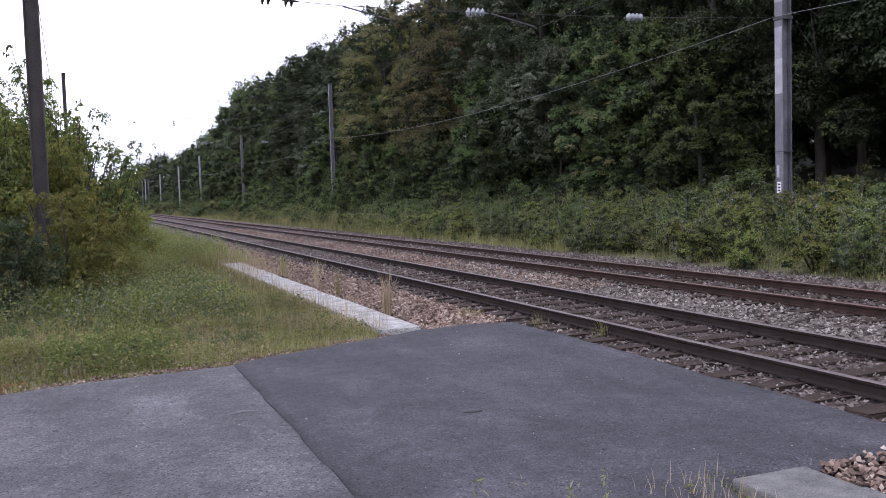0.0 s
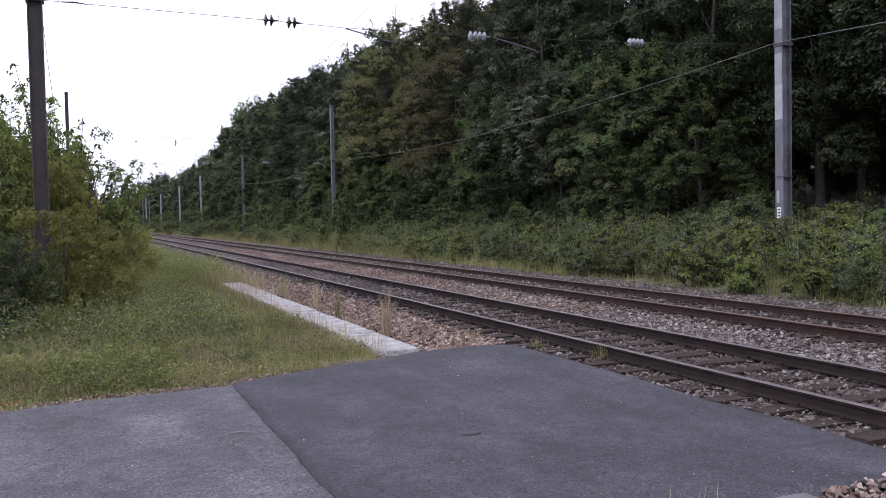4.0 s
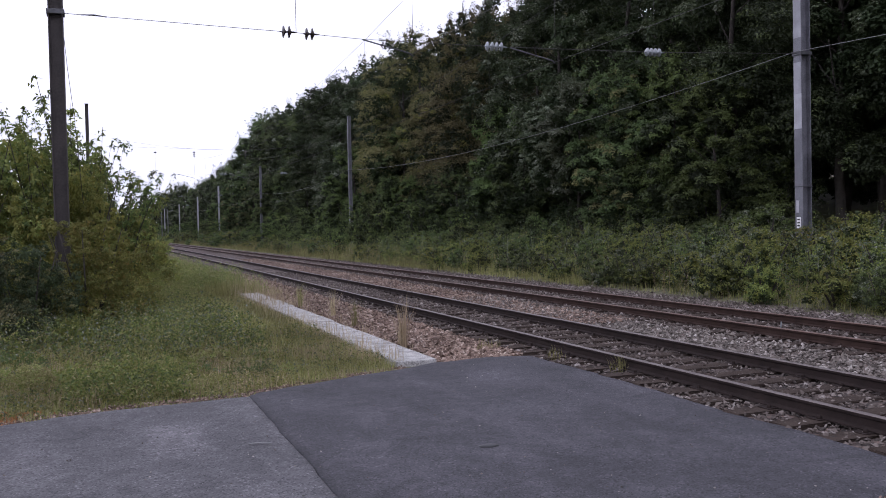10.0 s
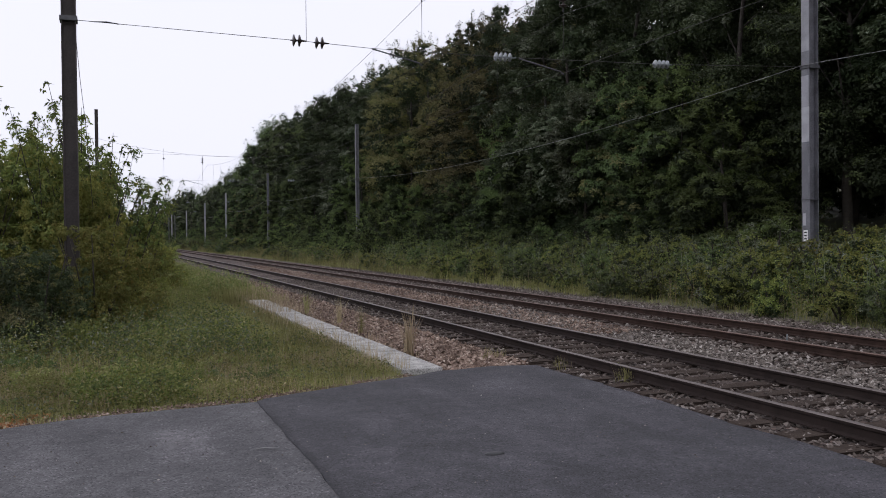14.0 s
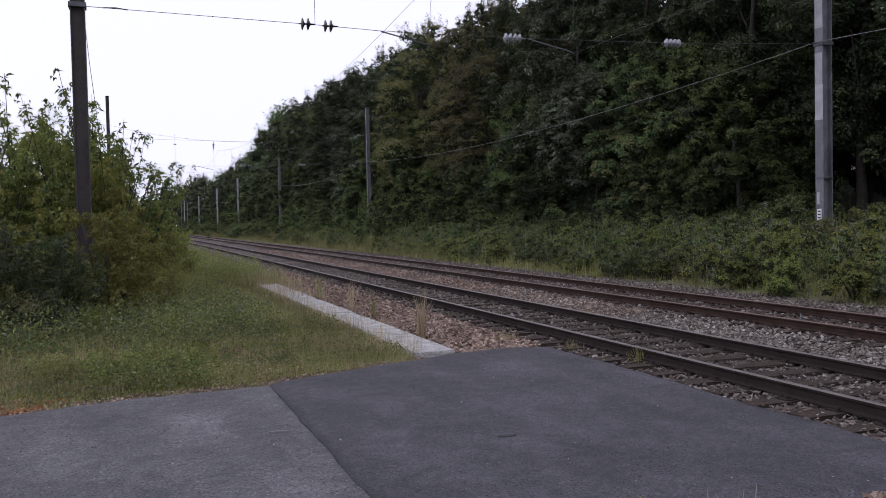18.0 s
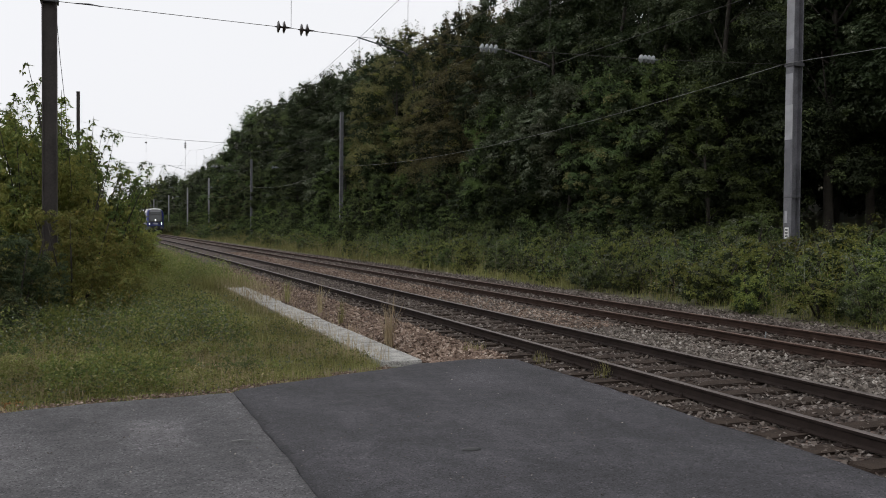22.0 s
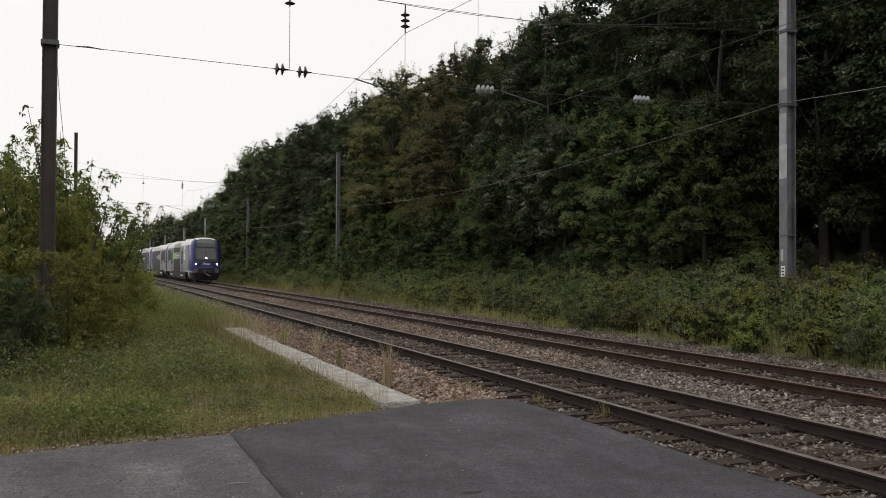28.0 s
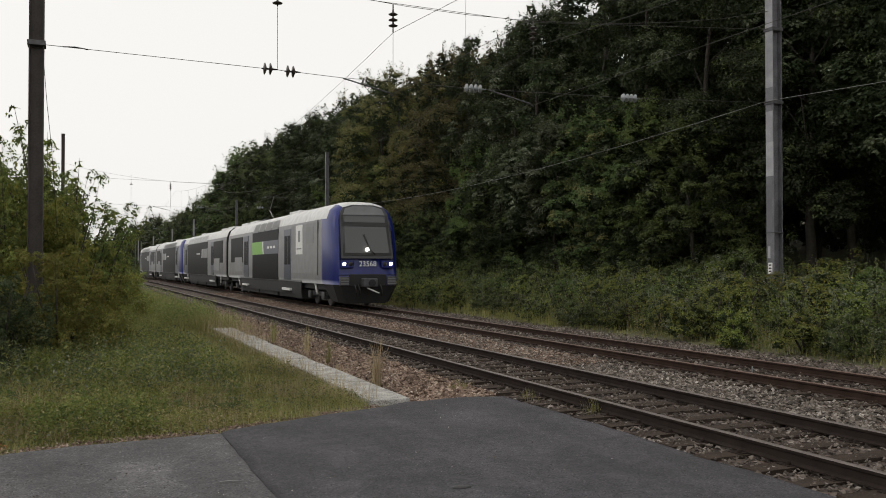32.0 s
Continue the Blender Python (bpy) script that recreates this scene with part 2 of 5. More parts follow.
LEAF_HAZEL = leafy("leaves_hazel_green", (0.060, 0.087, 0.023), (0.132, 0.178, 0.055), (0.20, 0.24, 0.09), 0.35)
LEAF_FRESH = leafy("leaves_fresh_green", (0.098, 0.128, 0.026), (0.225, 0.262, 0.068), (0.34, 0.355, 0.135), 0.35)
GRASS = leafy("grass_green", (0.135, 0.140, 0.038), (0.315, 0.305, 0.12), (0.52, 0.46, 0.28), 0.35, 0.6, 0.2)
STRAW = leafy("dry_grass", (0.24, 0.18, 0.10), (0.48, 0.39, 0.25), None, 0.25, 0.7, 0.2)
LITTER = leafy("orange_litter", (0.20, 0.08, 0.03), (0.42, 0.20, 0.09), None, 0.1, 0.8, 0.2)


# ---- mesh helpers ----
def finish(bm, name):
    me = bpy.data.meshes.new(name)
    bm.to_mesh(me)
    bm.free()
    return me


def part(name, bm, mat, parent=None, label=""):
    """One mesh object out of a bmesh (or a ready mesh), under its thing."""
    me = finish(bm, name) if isinstance(bm, bmesh.types.BMesh) else bm
    if not me.materials:
        for m in mat if isinstance(mat, (list, tuple)) else (mat,):
            me.materials.append(m)
    ob = new(name, me)
    ob.parent = parent
    if label:
        ob["label"] = label
    return ob


def thing(name, label, category, m=None, group="", kind=""):
    ob = new(name)
    ob.empty_display_size = 0.2
    if m is not None:
        ob.matrix_basis = m
    return tagged(ob, label, category, group, kind)


def box(bm, x0, x1, y0, y1, z0, z1, bevel=0.0, mat=0):
    r = bmesh.ops.create_cube(bm, size=1)
    for v in r["verts"]:
        v.co = Vector((x0 + (v.co.x + 0.5) * (x1 - x0), y0 + (v.co.y + 0.5) * (y1 - y0), z0 + (v.co.z + 0.5) * (z1 - z0)))
    faces = {f for v in r["verts"] for f in v.link_faces}
    for f in faces:
        f.material_index = mat
    if bevel:
        es = list({e for v in r["verts"] for e in v.link_edges})
        g = bmesh.ops.bevel(bm, geom=es, offset=bevel, segments=2, affect="EDGES", profile=0.6)
        for f in g["faces"]:
            f.material_index = mat
    return bm


def boxed(*a, **k):
    return box(bmesh.new(), *a, **k)


def tube(bm, pts, radii, sides=6, mat=0):
    """A round bar along points; one radius or one for each point."""
    pts = [Vector(p) for p in pts]
    if not isinstance(radii, (list, tuple)):
        radii = [radii] * len(pts)
    rings = []
    for i, (p, r) in enumerate(zip(pts, radii)):
        d = (pts[min(i + 1, len(pts) - 1)] - pts[max(i - 1, 0)]).normalized()
        a = d.cross(Vector((0, 0, 1)) if abs(d.z) < 0.9 else Vector((1, 0, 0))).normalized()
        b = d.cross(a)
        rings.append([bm.verts.new(p + r * (math.cos(k * math.tau / sides) * a + math.sin(k * math.tau / sides) * b)) for k in range(sides)])
    for q, s in zip(rings, rings[1:]):
        for k in range(sides):
            f = bm.faces.new((q[k], q[(k + 1) % sides], s[(k + 1) % sides], s[k]))
            f.material_index, f.smooth = mat, True
    for q in (rings[0][::-1], rings[-1]):
        bm.faces.new(q).material_index = mat
    return bm


def tubed(*a, **k):
    return tube(bmesh.new(), *a, **k)


def lathe(profile, sides=14, axis="Z", at=(0, 0, 0), bm=None):
    """A turned body: (radius, height) pairs round an axis."""
    bm = bm or bmesh.new()
    turn = {"Z": Matrix(), "X": pose(0, 0, 0, 0, 90, 0), "Y": pose(0, 0, 0, -90, 0, 0)}[axis]
    m = Matrix.Translation(at) @ turn
    rings = [[bm.verts.new(m @ Vector((r * math.cos(k * math.tau / sides), r * math.sin(k * math.tau / sides), h))) for k in range(sides)] for r, h in profile]
    for q, s in zip(rings, rings[1:]):
        for k in range(sides):
            bm.faces.new((q[k], q[(k + 1) % sides], s[(k + 1) % sides], s[k])).smooth = True
    for q in (rings[0][::-1], rings[-1]):
        bm.faces.new(q)
    return bm


def raw(name, verts, faces, mats, mat_index=None, smooth=False):
    me = bpy.data.meshes.new(name)
    me.from_pydata(verts.tolist() if isinstance(verts, np.ndarray) else verts, [], faces.tolist() if isinstance(faces, np.ndarray) else faces)
    for m in mats:
        me.materials.append(m)
    if mat_index is not None:
        me.polygons.foreach_set("material_index", mat_index)
    if smooth:
        me.polygons.foreach_set("use_smooth", [True] * len(me.polygons))
    return me


def unit(v):
    return v / np.maximum(1e-9, np.linalg.norm(v, axis=1, keepdims=True))


def leaves(rng, p, n, length, width, droop=0.3):
    """Leaf blades (four corners, folded a little) at points p that face n."""
    k = len(p)
    n = unit(n)
    a = unit(np.cross(n, rng.normal(size=(k, 3))))
    a[:, 2] -= droop
    a = unit(a)
    s = unit(np.cross(a, n))
    ln = (length * rng.uniform(0.65, 1.3, k))[:, None]
    wd = (width * rng.uniform(0.7, 1.25, k))[:, None]
    lift = n * wd * 0.25
    v = np.stack([p, p + a * ln * 0.45 + s * wd * 0.5 + lift, p + a * ln, p + a * ln * 0.45 - s * wd * 0.5 + lift], 1).reshape(-1, 3)
    return v, np.arange(4 * k).reshape(k, 4)


def blades(rng, p, height, width, lean=0.35):
    """Upright grass blades (bent strips of one quad and one tip)."""
    k = len(p)
    th = rng.uniform(0, math.tau, k)
    d = np.stack([np.cos(th), np.sin(th), np.zeros(k)], 1)
    s = np.stack([-np.sin(th), np.cos(th), np.zeros(k)], 1)
    h = (height * rng.uniform(0.5, 1.35, k))[:, None]
    w = (width * rng.uniform(0.7, 1.3, k))[:, None]
    ln = (lean * rng.uniform(0.1, 1.4, k))[:, None] * h
    up = np.array([[0, 0, 1.0]])
    v = np.stack([p - s * w / 2, p + s * w / 2, p + s * w * 0.35 + up * h * 0.6 + d * ln * 0.4, p - s * w * 0.35 + up * h * 0.6 + d * ln * 0.4, p + up * h + d * ln], 1).reshape(-1, 3)
    b = 5 * np.arange(k)
    f = [(i, i + 1, i + 2, i + 3) for i in b.tolist()] + [(i + 3, i + 2, i + 4) for i in b.tolist()]
    return v, f


def foliage(name, rng, blobs, count, length, width, mats, up=0.7, core=0.72, mix=0.12, droop=0.3, flat=0.8, inner=None, twigs=0):
    """A crown: drooping shelves of leaves round many clumps, over an inner mass, by default coloured dark for shade,
    with stray twigs.
    """
    c = np.array([b[:3] for b in blobs])
    r = np.array([b[3] for b in blobs])
    per = int(min(64, max(16, count // 420)))
    k = count // per
    pick = rng.choice(len(r), k, p=r ** 2 / np.sum(r ** 2))
    d = unit(rng.normal(size=(k, 3)))
    d[:, 2] = np.where(d[:, 2] < -0.45, -d[:, 2], d[:, 2])
    p = c[pick] + d * (r[pick] * rng.uniform(0.72, 1.0, k))[:, None] * np.array([1, 1, 0.9])
    keep = np.min(np.linalg.norm(p[:, None] - c[None], axis=2) / r[None], axis=1) > 0.55
    p, d, pick = p[keep], d[keep], pick[keep]
    rs = np.maximum(r[pick] * rng.uniform(0.15, 0.40, len(p)), 1.6 * length)
    tone = rng.uniform(size=len(p)) < mix
    e = unit(rng.normal(size=(len(p) * per, 3)))
    e[:, 2] = np.where(rng.uniform(size=len(e)) < 0.8, np.abs(e[:, 2]), e[:, 2])
    rr = np.repeat(rs, per)
    q = e * (rr * rng.uniform(0.35, 1.1, len(e)) ** 0.7)[:, None]
    q[:, 2] = q[:, 2] * flat - 0.16 * np.linalg.norm(q[:, :2], axis=1)
    d1 = np.repeat(d, per, 0)
    pos = np.repeat(p, per, 0) + q
    nrm = unit(e * 0.5 + d1 * 0.45 + np.array([0, 0, up]) + rng.normal(size=e.shape) * 0.34)
    tone = np.repeat(tone, per)
    if twigs:
        top = np.argsort(-(p[:, 2] + rng.uniform(0, 0.35, len(p)) * np.ptp(p[:, 2])))[:twigs]
        w = unit(d[top] * 0.7 + np.array([0, 0, 0.9]) + rng.normal(size=(len(top), 3)) * 0.3) * rng.uniform(3, 9, (len(top), 1)) * length
        n = 22
        g = np.repeat(p[top], n, 0) + np.repeat(w, n, 0) * rng.uniform(0.1, 1.0, (len(top) * n, 1)) + rng.normal(size=(len(top) * n, 3)) * length * 0.55
        pos = np.concatenate([pos, g])
        nrm = np.concatenate([nrm, unit(rng.normal(size=g.shape) + np.array([0, 0, 0.8]))])
        tone = np.concatenate([tone, np.zeros(len(g), bool)])
    v, f = leaves(rng, pos, nrm, length, width, droop)
    idx = tone.astype(int) if len(mats) > 1 else np.zeros(len(f), int)
    vs, fs = [v], f.tolist()
    base, mi = len(v), idx.tolist()
    # Inner leaves in a darker colour put shade inside the crown.
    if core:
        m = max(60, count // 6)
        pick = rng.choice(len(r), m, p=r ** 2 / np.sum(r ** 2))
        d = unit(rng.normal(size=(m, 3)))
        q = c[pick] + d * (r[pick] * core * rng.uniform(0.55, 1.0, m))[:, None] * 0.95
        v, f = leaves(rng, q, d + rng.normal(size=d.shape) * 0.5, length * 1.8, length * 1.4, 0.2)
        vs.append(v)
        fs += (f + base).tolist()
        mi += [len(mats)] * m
    return raw(name, np.concatenate(vs), fs, list(mats) + [inner or LEAF_DARK_SHADE], mi)


# ---- ground, path, kerb ----
def ground():
    xs = [-400, -200, -100, -50, -25, -12, -6, -2, 1, 3, 4.2, 4.6, 8, 13.4, 15, 17, 19, 22, 26, 32, 40, 55, 80, 150, 300, 600]
    ys = [-120, -60, -30, -15, -6, 0, 4, 8, 12, 16, 20, 26, 32, 40, 50, 60, 75, 90, 110, 130, 160, 190, 230, 280, 340, 420, 600, 1000, 2500]
    v = [(x + bend(min(y, 420)), y, ground_z(x + bend(y), y)) for y in ys for x in xs]
    w = len(xs)
    f = [(j * w + i, j * w + i + 1, (j + 1) * w + i + 1, (j + 1) * w + i) for j in range(len(ys) - 1) for i in range(w - 1)]
    return tagged(part("ground", raw("ground", v, f, [SOIL]), SOIL), "weedy brown soil beside the railway", "ground", kind="structure")


def edge_far(x):
    """The path's ragged far edge against the grass."""
    pts = [(-14, 6.6), (-6, 8.6), (-0.87, 10.07), (0.23, 10.38), (1.5, 10.5), (1.62, 10.66), (3.02, 11.24), (3.74, 11.56), (4.32, 11.9), (5.1, 12.0), (5.75, 11.8)]
    return float(np.interp(x, [p[0] for p in pts], [p[1] for p in pts])) + 0.05 * noise.noise((x * 3, 1.7, 0)) + 0.02 * noise.noise((x * 11, 4.7, 0))


def paving(name, x0, x1, near, mat, z, label):
    nx, ny = int((x1 - x0) * 8), 40
    v, f = [], []
    for i in range(nx + 1):
        x = x0 + (x1 - x0) * i / nx
        for j in range(ny + 1):
            s = j / ny
            y = near(x) * (1 - s) + edge_far(x) * s
            wob = (0.012 * noise.noise((y * 2.3, round(x, 1), 3)) + 0.014 * noise.noise((y * 9, round(x, 1), 3))) * (1 if x < 5 else 1.6)
            xx = x + (wob if i in (0, nx) else 0)
            v.append((xx, y, z + 0.012 * noise.noise((x * 0.8, y * 0.8, 0)) - (0.05 if j in (0, ny) else 0) - (0.004 if i in (0, nx) else 0)))
    w = ny + 1
    for i in range(nx):
        for j in range(ny):
            f.append((i * w + j, (i + 1) * w + j, (i + 1) * w + j + 1, i * w + j + 1))
    for i in (0, nx):
        k = len(v)
        for j in range(w):
            x, y, zz = v[i * w + j]
            v.append((x, y, zz - 0.2))
        for j in range(ny):
            a, b = i * w + j, i * w + j + 1
            f.append((a, b, k + j + 1, k + j) if i else (b, a, k + j, k + j + 1))
    return tagged(part(name, raw(name, v, f, [mat], smooth=True), mat), label, "path", kind="structure")


def kerb(y0, y1, label, mat):
    t = thing("kerb", label, "kerb", kind="structure")
    y, k = y0, 0
    while y < y1 - 0.1:
        n = min(y1, y + 1.0)
        b = boxed(3.74, 4.33, y + 0.006, n - 0.006, -0.42, -0.12 + random.uniform(-0.003, 0.003), bevel=0.018)
        o = part("kerb_stone", b, mat, t)
        o.matrix_basis = pose(bend(y) + random.uniform(-0.004, 0.004), 0, 0, 0, random.uniform(-0.15, 0.15), 0)
        y = n
    return t


def heap(x, y):
    """The bed is filled over the sleepers further down the line."""
    return 0.04 * min(1.0, max(0.0, (y - 13) / 18)) * min(1.0, max(0.0, (x - 4.4) / 1.0)) * min(1.0, max(0.0, (14.0 - x) / 1.0))


def ballast_bed():
    prof = [(4.34, -0.26), (5.0, -0.23), (5.7, -0.185), (7.05, -0.18), (8.4, -0.18), (8.95, -0.2), (9.5, -0.18), (10.9, -0.18), (12.3, -0.18), (13.4, -0.24), (14.4, -0.32), (15.1, -0.5)]
    ys = [-14 + 0.5 * k for k in range(110)] + [41 + 3 * k for k in range(110)]
    v = []
    for y in ys:
        for x, z in prof:
            v.append((x + bend(y), y, z + heap(x, y) + 0.02 * noise.noise((x * 2.1, y * 1.3, 0))))
    w = len(prof)
    f = [(j * w + i, j * w + i + 1, (j + 1) * w + i + 1, (j + 1) * w + i) for j in range(len(ys) - 1) for i in range(w - 1)]
    return tagged(part("ballast_bed", raw("ballast_bed", v, f, [BALLAST], smooth=True), BALLAST), "brown-grey crushed stone bed under both tracks", "ballast", kind="structure")


def stones(name, label, x0, x1, y0, y1, count, mat, size, seed, power=1.6, lift=0.0):
    """Loose ballast: small angular stones, thinning with distance."""
    rng = np.random.default_rng(seed)
    octa = np.array([(1, 0, 0), (-1, 0, 0), (0, 1, 0), (0, -1, 0), (0, 0, 1), (0, 0, -1), ], float)
    of = np.array([(0, 2, 4), (2, 1, 4), (1, 3, 4), (3, 0, 4), (2, 0, 5), (1, 2, 5), (3, 1, 5), (0, 3, 5)])
    x = rng.uniform(x0, x1, count)
    y = y0 + (y1 - y0) * rng.uniform(0, 1, count) ** power
    s = size * rng.uniform(0.5, 1.35, count)
    v = octa[None] * s[:, None, None] * np.array([1, 0.75, 0.6]) + rng.normal(size=(count, 6, 3)) * s[:, None, None] * 0.22
    th = rng.uniform(0, math.tau, count)
    tl = rng.normal(size=count) * 0.5
    c, q = np.cos(th)[:, None], np.sin(th)[:, None]
    zz = v[..., 2] * np.cos(tl)[:, None] + v[..., 0] * np.sin(tl)[:, None]
    vx = v[..., 0] * c - v[..., 1] * q
    vy = v[..., 0] * q + v[..., 1] * c
    bed = np.interp(x, [4.34, 5.0, 5.7, 8.4, 8.95, 9.5, 12.3, 13.4, 14.4], [-0.26, -0.23, -0.185, -0.18, -0.2, -0.18, -0.18, -0.24, -0.32])
    bed = bed + np.array([heap(a, b) for a, b in zip(x, y)])
    off = np.array([bend(k) for k in y])
    v = np.stack([vx + (x + off)[:, None], vy + y[:, None], zz + (bed + rng.uniform(-0.01, 0.035, count) + lift)[:, None]], 2).reshape(-1, 3)
    f = (of[None] + 6 * np.arange(count)[:, None, None]).reshape(-1, 3)
    return tagged(part(name, raw(name, v, f, [mat]), mat), label, "ballast", kind="stuff")


# ---- railway track ----
RAIL = [(-0.067, -0.14), (0.067, -0.14), (0.067, -0.129), (0.018, -0.112), (0.012, -0.046), (0.032, -0.034), (0.035, -0.008), (0.026, 0.0), (-0.026, 0.0), (-0.035, -0.008), (-0.032, -0.034), (-0.012, -0.046), (-0.018, -0.112), (-0.067, -0.129)]


def rail_mesh(x, mats):
    ys = [-16 + 4 * k for k in range(86)]
    k = len(RAIL)
    v = [(x + bend(y) + a, y, b) for y in ys for a, b in RAIL]
    f, mi = [], []
    for j in range(len(ys) - 1):
        for i in range(k):
            f.append((j * k + i, j * k + (i + 1) % k, (j + 1) * k + (i + 1) % k, (j + 1) * k + i))
            mi.append(1 if i in (6, 7, 8) else 0)
    return raw("rail", v, f, mats, mi)


def sleeper_mesh(seed):
    random.seed(seed)
    bm = boxed(-1.3, 1.3, -0.125, 0.125, -0.30, -0.14, bevel=0.012)
    for v in bm.verts:
        v.co += Vector((random.uniform(-0.012, 0.012), random.uniform(-0.012, 0.012), random.uniform(-0.006, 0.004)))
    me = finish(bm, "sleeper")
    me.materials.append(TIE_WOOD)
    return me


def fastening_mesh():
    bm = bmesh.new()
    for s in (-1, 1):
        c = s * GAUGE / 2
        box(bm, c - 0.15, c + 0.15, -0.08, 0.08, -0.141, -0.131, 0.003)
        for e in (-1, 1):
            lathe([(0.022, -0.14), (0.022, -0.108), (0.012, -0.095)], 8, at=(c + e * 0.105, e * 0.04, 0), bm=bm)
    return finish(bm, "rail_chair")


def track(centre, mats, label):
    t = thing("railway_track", label, "railway track", kind="structure")
    for s in (-1, 1):
        part("rail", rail_mesh(centre + s * GAUGE / 2, mats), mats, t)
    kinds = [sleeper_mesh(k) for k in range(5)]
    fast = fastening_mesh()
    fast.materials.append(mats[0])
    rng = random.Random(int(centre * 10))
    y = -6.0
    far_v, far_f = [], []
    while y < 300:
        m = pose(centre + bend(y) + rng.uniform(-0.03, 0.03), y, rng.uniform(-0.012, 0.004), 0, 0, rng.uniform(-1.2, 1.2))
        if y < 66:
            part("sleeper", kinds[rng.randrange(5)], TIE_WOOD, t).matrix_basis = m
            if y < 40:
                part("rail_chair", fast, mats[0], t).matrix_basis = m
        else:
            b = len(far_v)
            for z in (-0.3, -0.14):
                for a, c in ((-1.3, -0.125), (1.3, -0.125), (1.3, 0.125), (-1.3, 0.125)):
                    far_v.append(tuple(m @ Vector((a, c, z))))
            far_f += [(b + 4, b + 5, b + 6, b + 7), (b, b + 1, b + 5, b + 4), (b + 1, b + 2, b + 6, b + 5), (b + 2, b + 3, b + 7, b + 6), (b + 3, b, b + 4, b + 7)]
        y += 0.6
    tagged(part("far_sleepers", raw("far_sleepers", far_v, far_f, [TIE_WOOD]), TIE_WOOD, t), kind="stuff")
    return t


# ---- masts and wires ----
def h_beam(w, d, h, tf=0.022, tw=0.016):
    """An H section: flanges w wide across y, d apart along x, standing on z = 0."""
    q = [(-d / 2, -w / 2), (-d / 2 + tf, -w / 2), (-d / 2 + tf, -tw / 2), (d / 2 - tf, -tw / 2), (d / 2 - tf, -w / 2), (d / 2, -w / 2),
         (d / 2, w / 2), (d / 2 - tf, w / 2), (d / 2 - tf, tw / 2), (-d / 2 + tf, tw / 2), (-d / 2 + tf, w / 2), (-d / 2, w / 2)]
    bm = bmesh.new()
    lo = [bm.verts.new((x, y, 0)) for x, y in q]
    hi = [bm.verts.new((x, y, h)) for x, y in q]
    for k in range(12):
        bm.faces.new((lo[k], lo[(k + 1) % 12], hi[(k + 1) % 12], hi[k]))
    bm.faces.new(hi)
    bm.faces.new(lo[::-1])
    return bm


def mast(x, y, h, w, d, mat, label, bands=(), plate=False):
    z = ground_z(x, y) - 0.3
    t = thing("catenary_mast", label, "railway mast", pose(x, y, z), "catenary masts")
    part("column", h_beam(w, d, h - z, tf=max(0.02, d * 0.07)), mat, t)
    part("cap", boxed(-d / 2 - 0.01, d / 2 + 0.01, -w / 2 - 0.01, w / 2 + 0.01, h - z, h - z + 0.02), mat, t)
    part("footing", boxed(-d, d, -w, w, -0.1, 0.42, bevel=0.03), CONCRETE, t, "concrete footing block")
    for b in bands:
        part("clamp", boxed(-d / 2 - 0.03, d / 2 + 0.03, -w / 2 - 0.03, w / 2 + 0.03, b - z - 0.05, b - z + 0.05, bevel=0.008), STEEL, t, "dark steel clamp")
    if plate:
        for z0, z1, a, c, mat, lab in ((6.95, 10.5, -0.15, 0.15, PAINT_PALE, "pale paint"), (5.35, 6.25, -0.13, 0.15, PAINT_PALE, "pale grey paint patch"), (4.35, 5.35, -0.15, 0.15, PAINT_PALER, "paler grey paint patch"), (2.75, 4.33, -0.08, 0.15, MAST_PATCH, "dark grey paint patch"), (1.95, 2.3, 0.0, 0.1, PAINT_PALER, "pale smear of paint")):
            part("paint_patch", boxed(-d / 2 - 0.004, -d / 2 - 0.001, a, c, z0 - z, z1 - z), mat, t, lab)
        part("strap", boxed(-d / 2 - 0.02, d / 2 + 0.02, -w / 2 - 0.02, w / 2 + 0.02, 2.68 - z, 2.705 - z), STEEL, t, "thin steel strap")
        p = part("plate", boxed(-d / 2 - 0.016, -d / 2 - 0.004, -0.08, 0.08, 1.5 - z, 1.82 - z, bevel=0.003), WHITE, t, "white number plate with dark bars")
        for zz in (1.55, 1.64, 1.73):
            part("bar", boxed(-d / 2 - 0.02, -d / 2 - 0.016, -0.05, 0.05, zz - z, zz - z + 0.04), BLACK, p)
    return t


def cap_profile(n, pitch=0.11, r=0.085):
    """Shed discs one over another on a pin."""
    prof = [(0.012, -0.07)]
    for k in range(n):
        h = k * pitch
        prof += [(0.02, h - 0.02), (r * 0.9, h - 0.005), (r, h + 0.01), (r * 0.55, h + 0.035), (0.026, h + 0.06)]
    return prof + [(0.012, n * pitch + 0.05)]


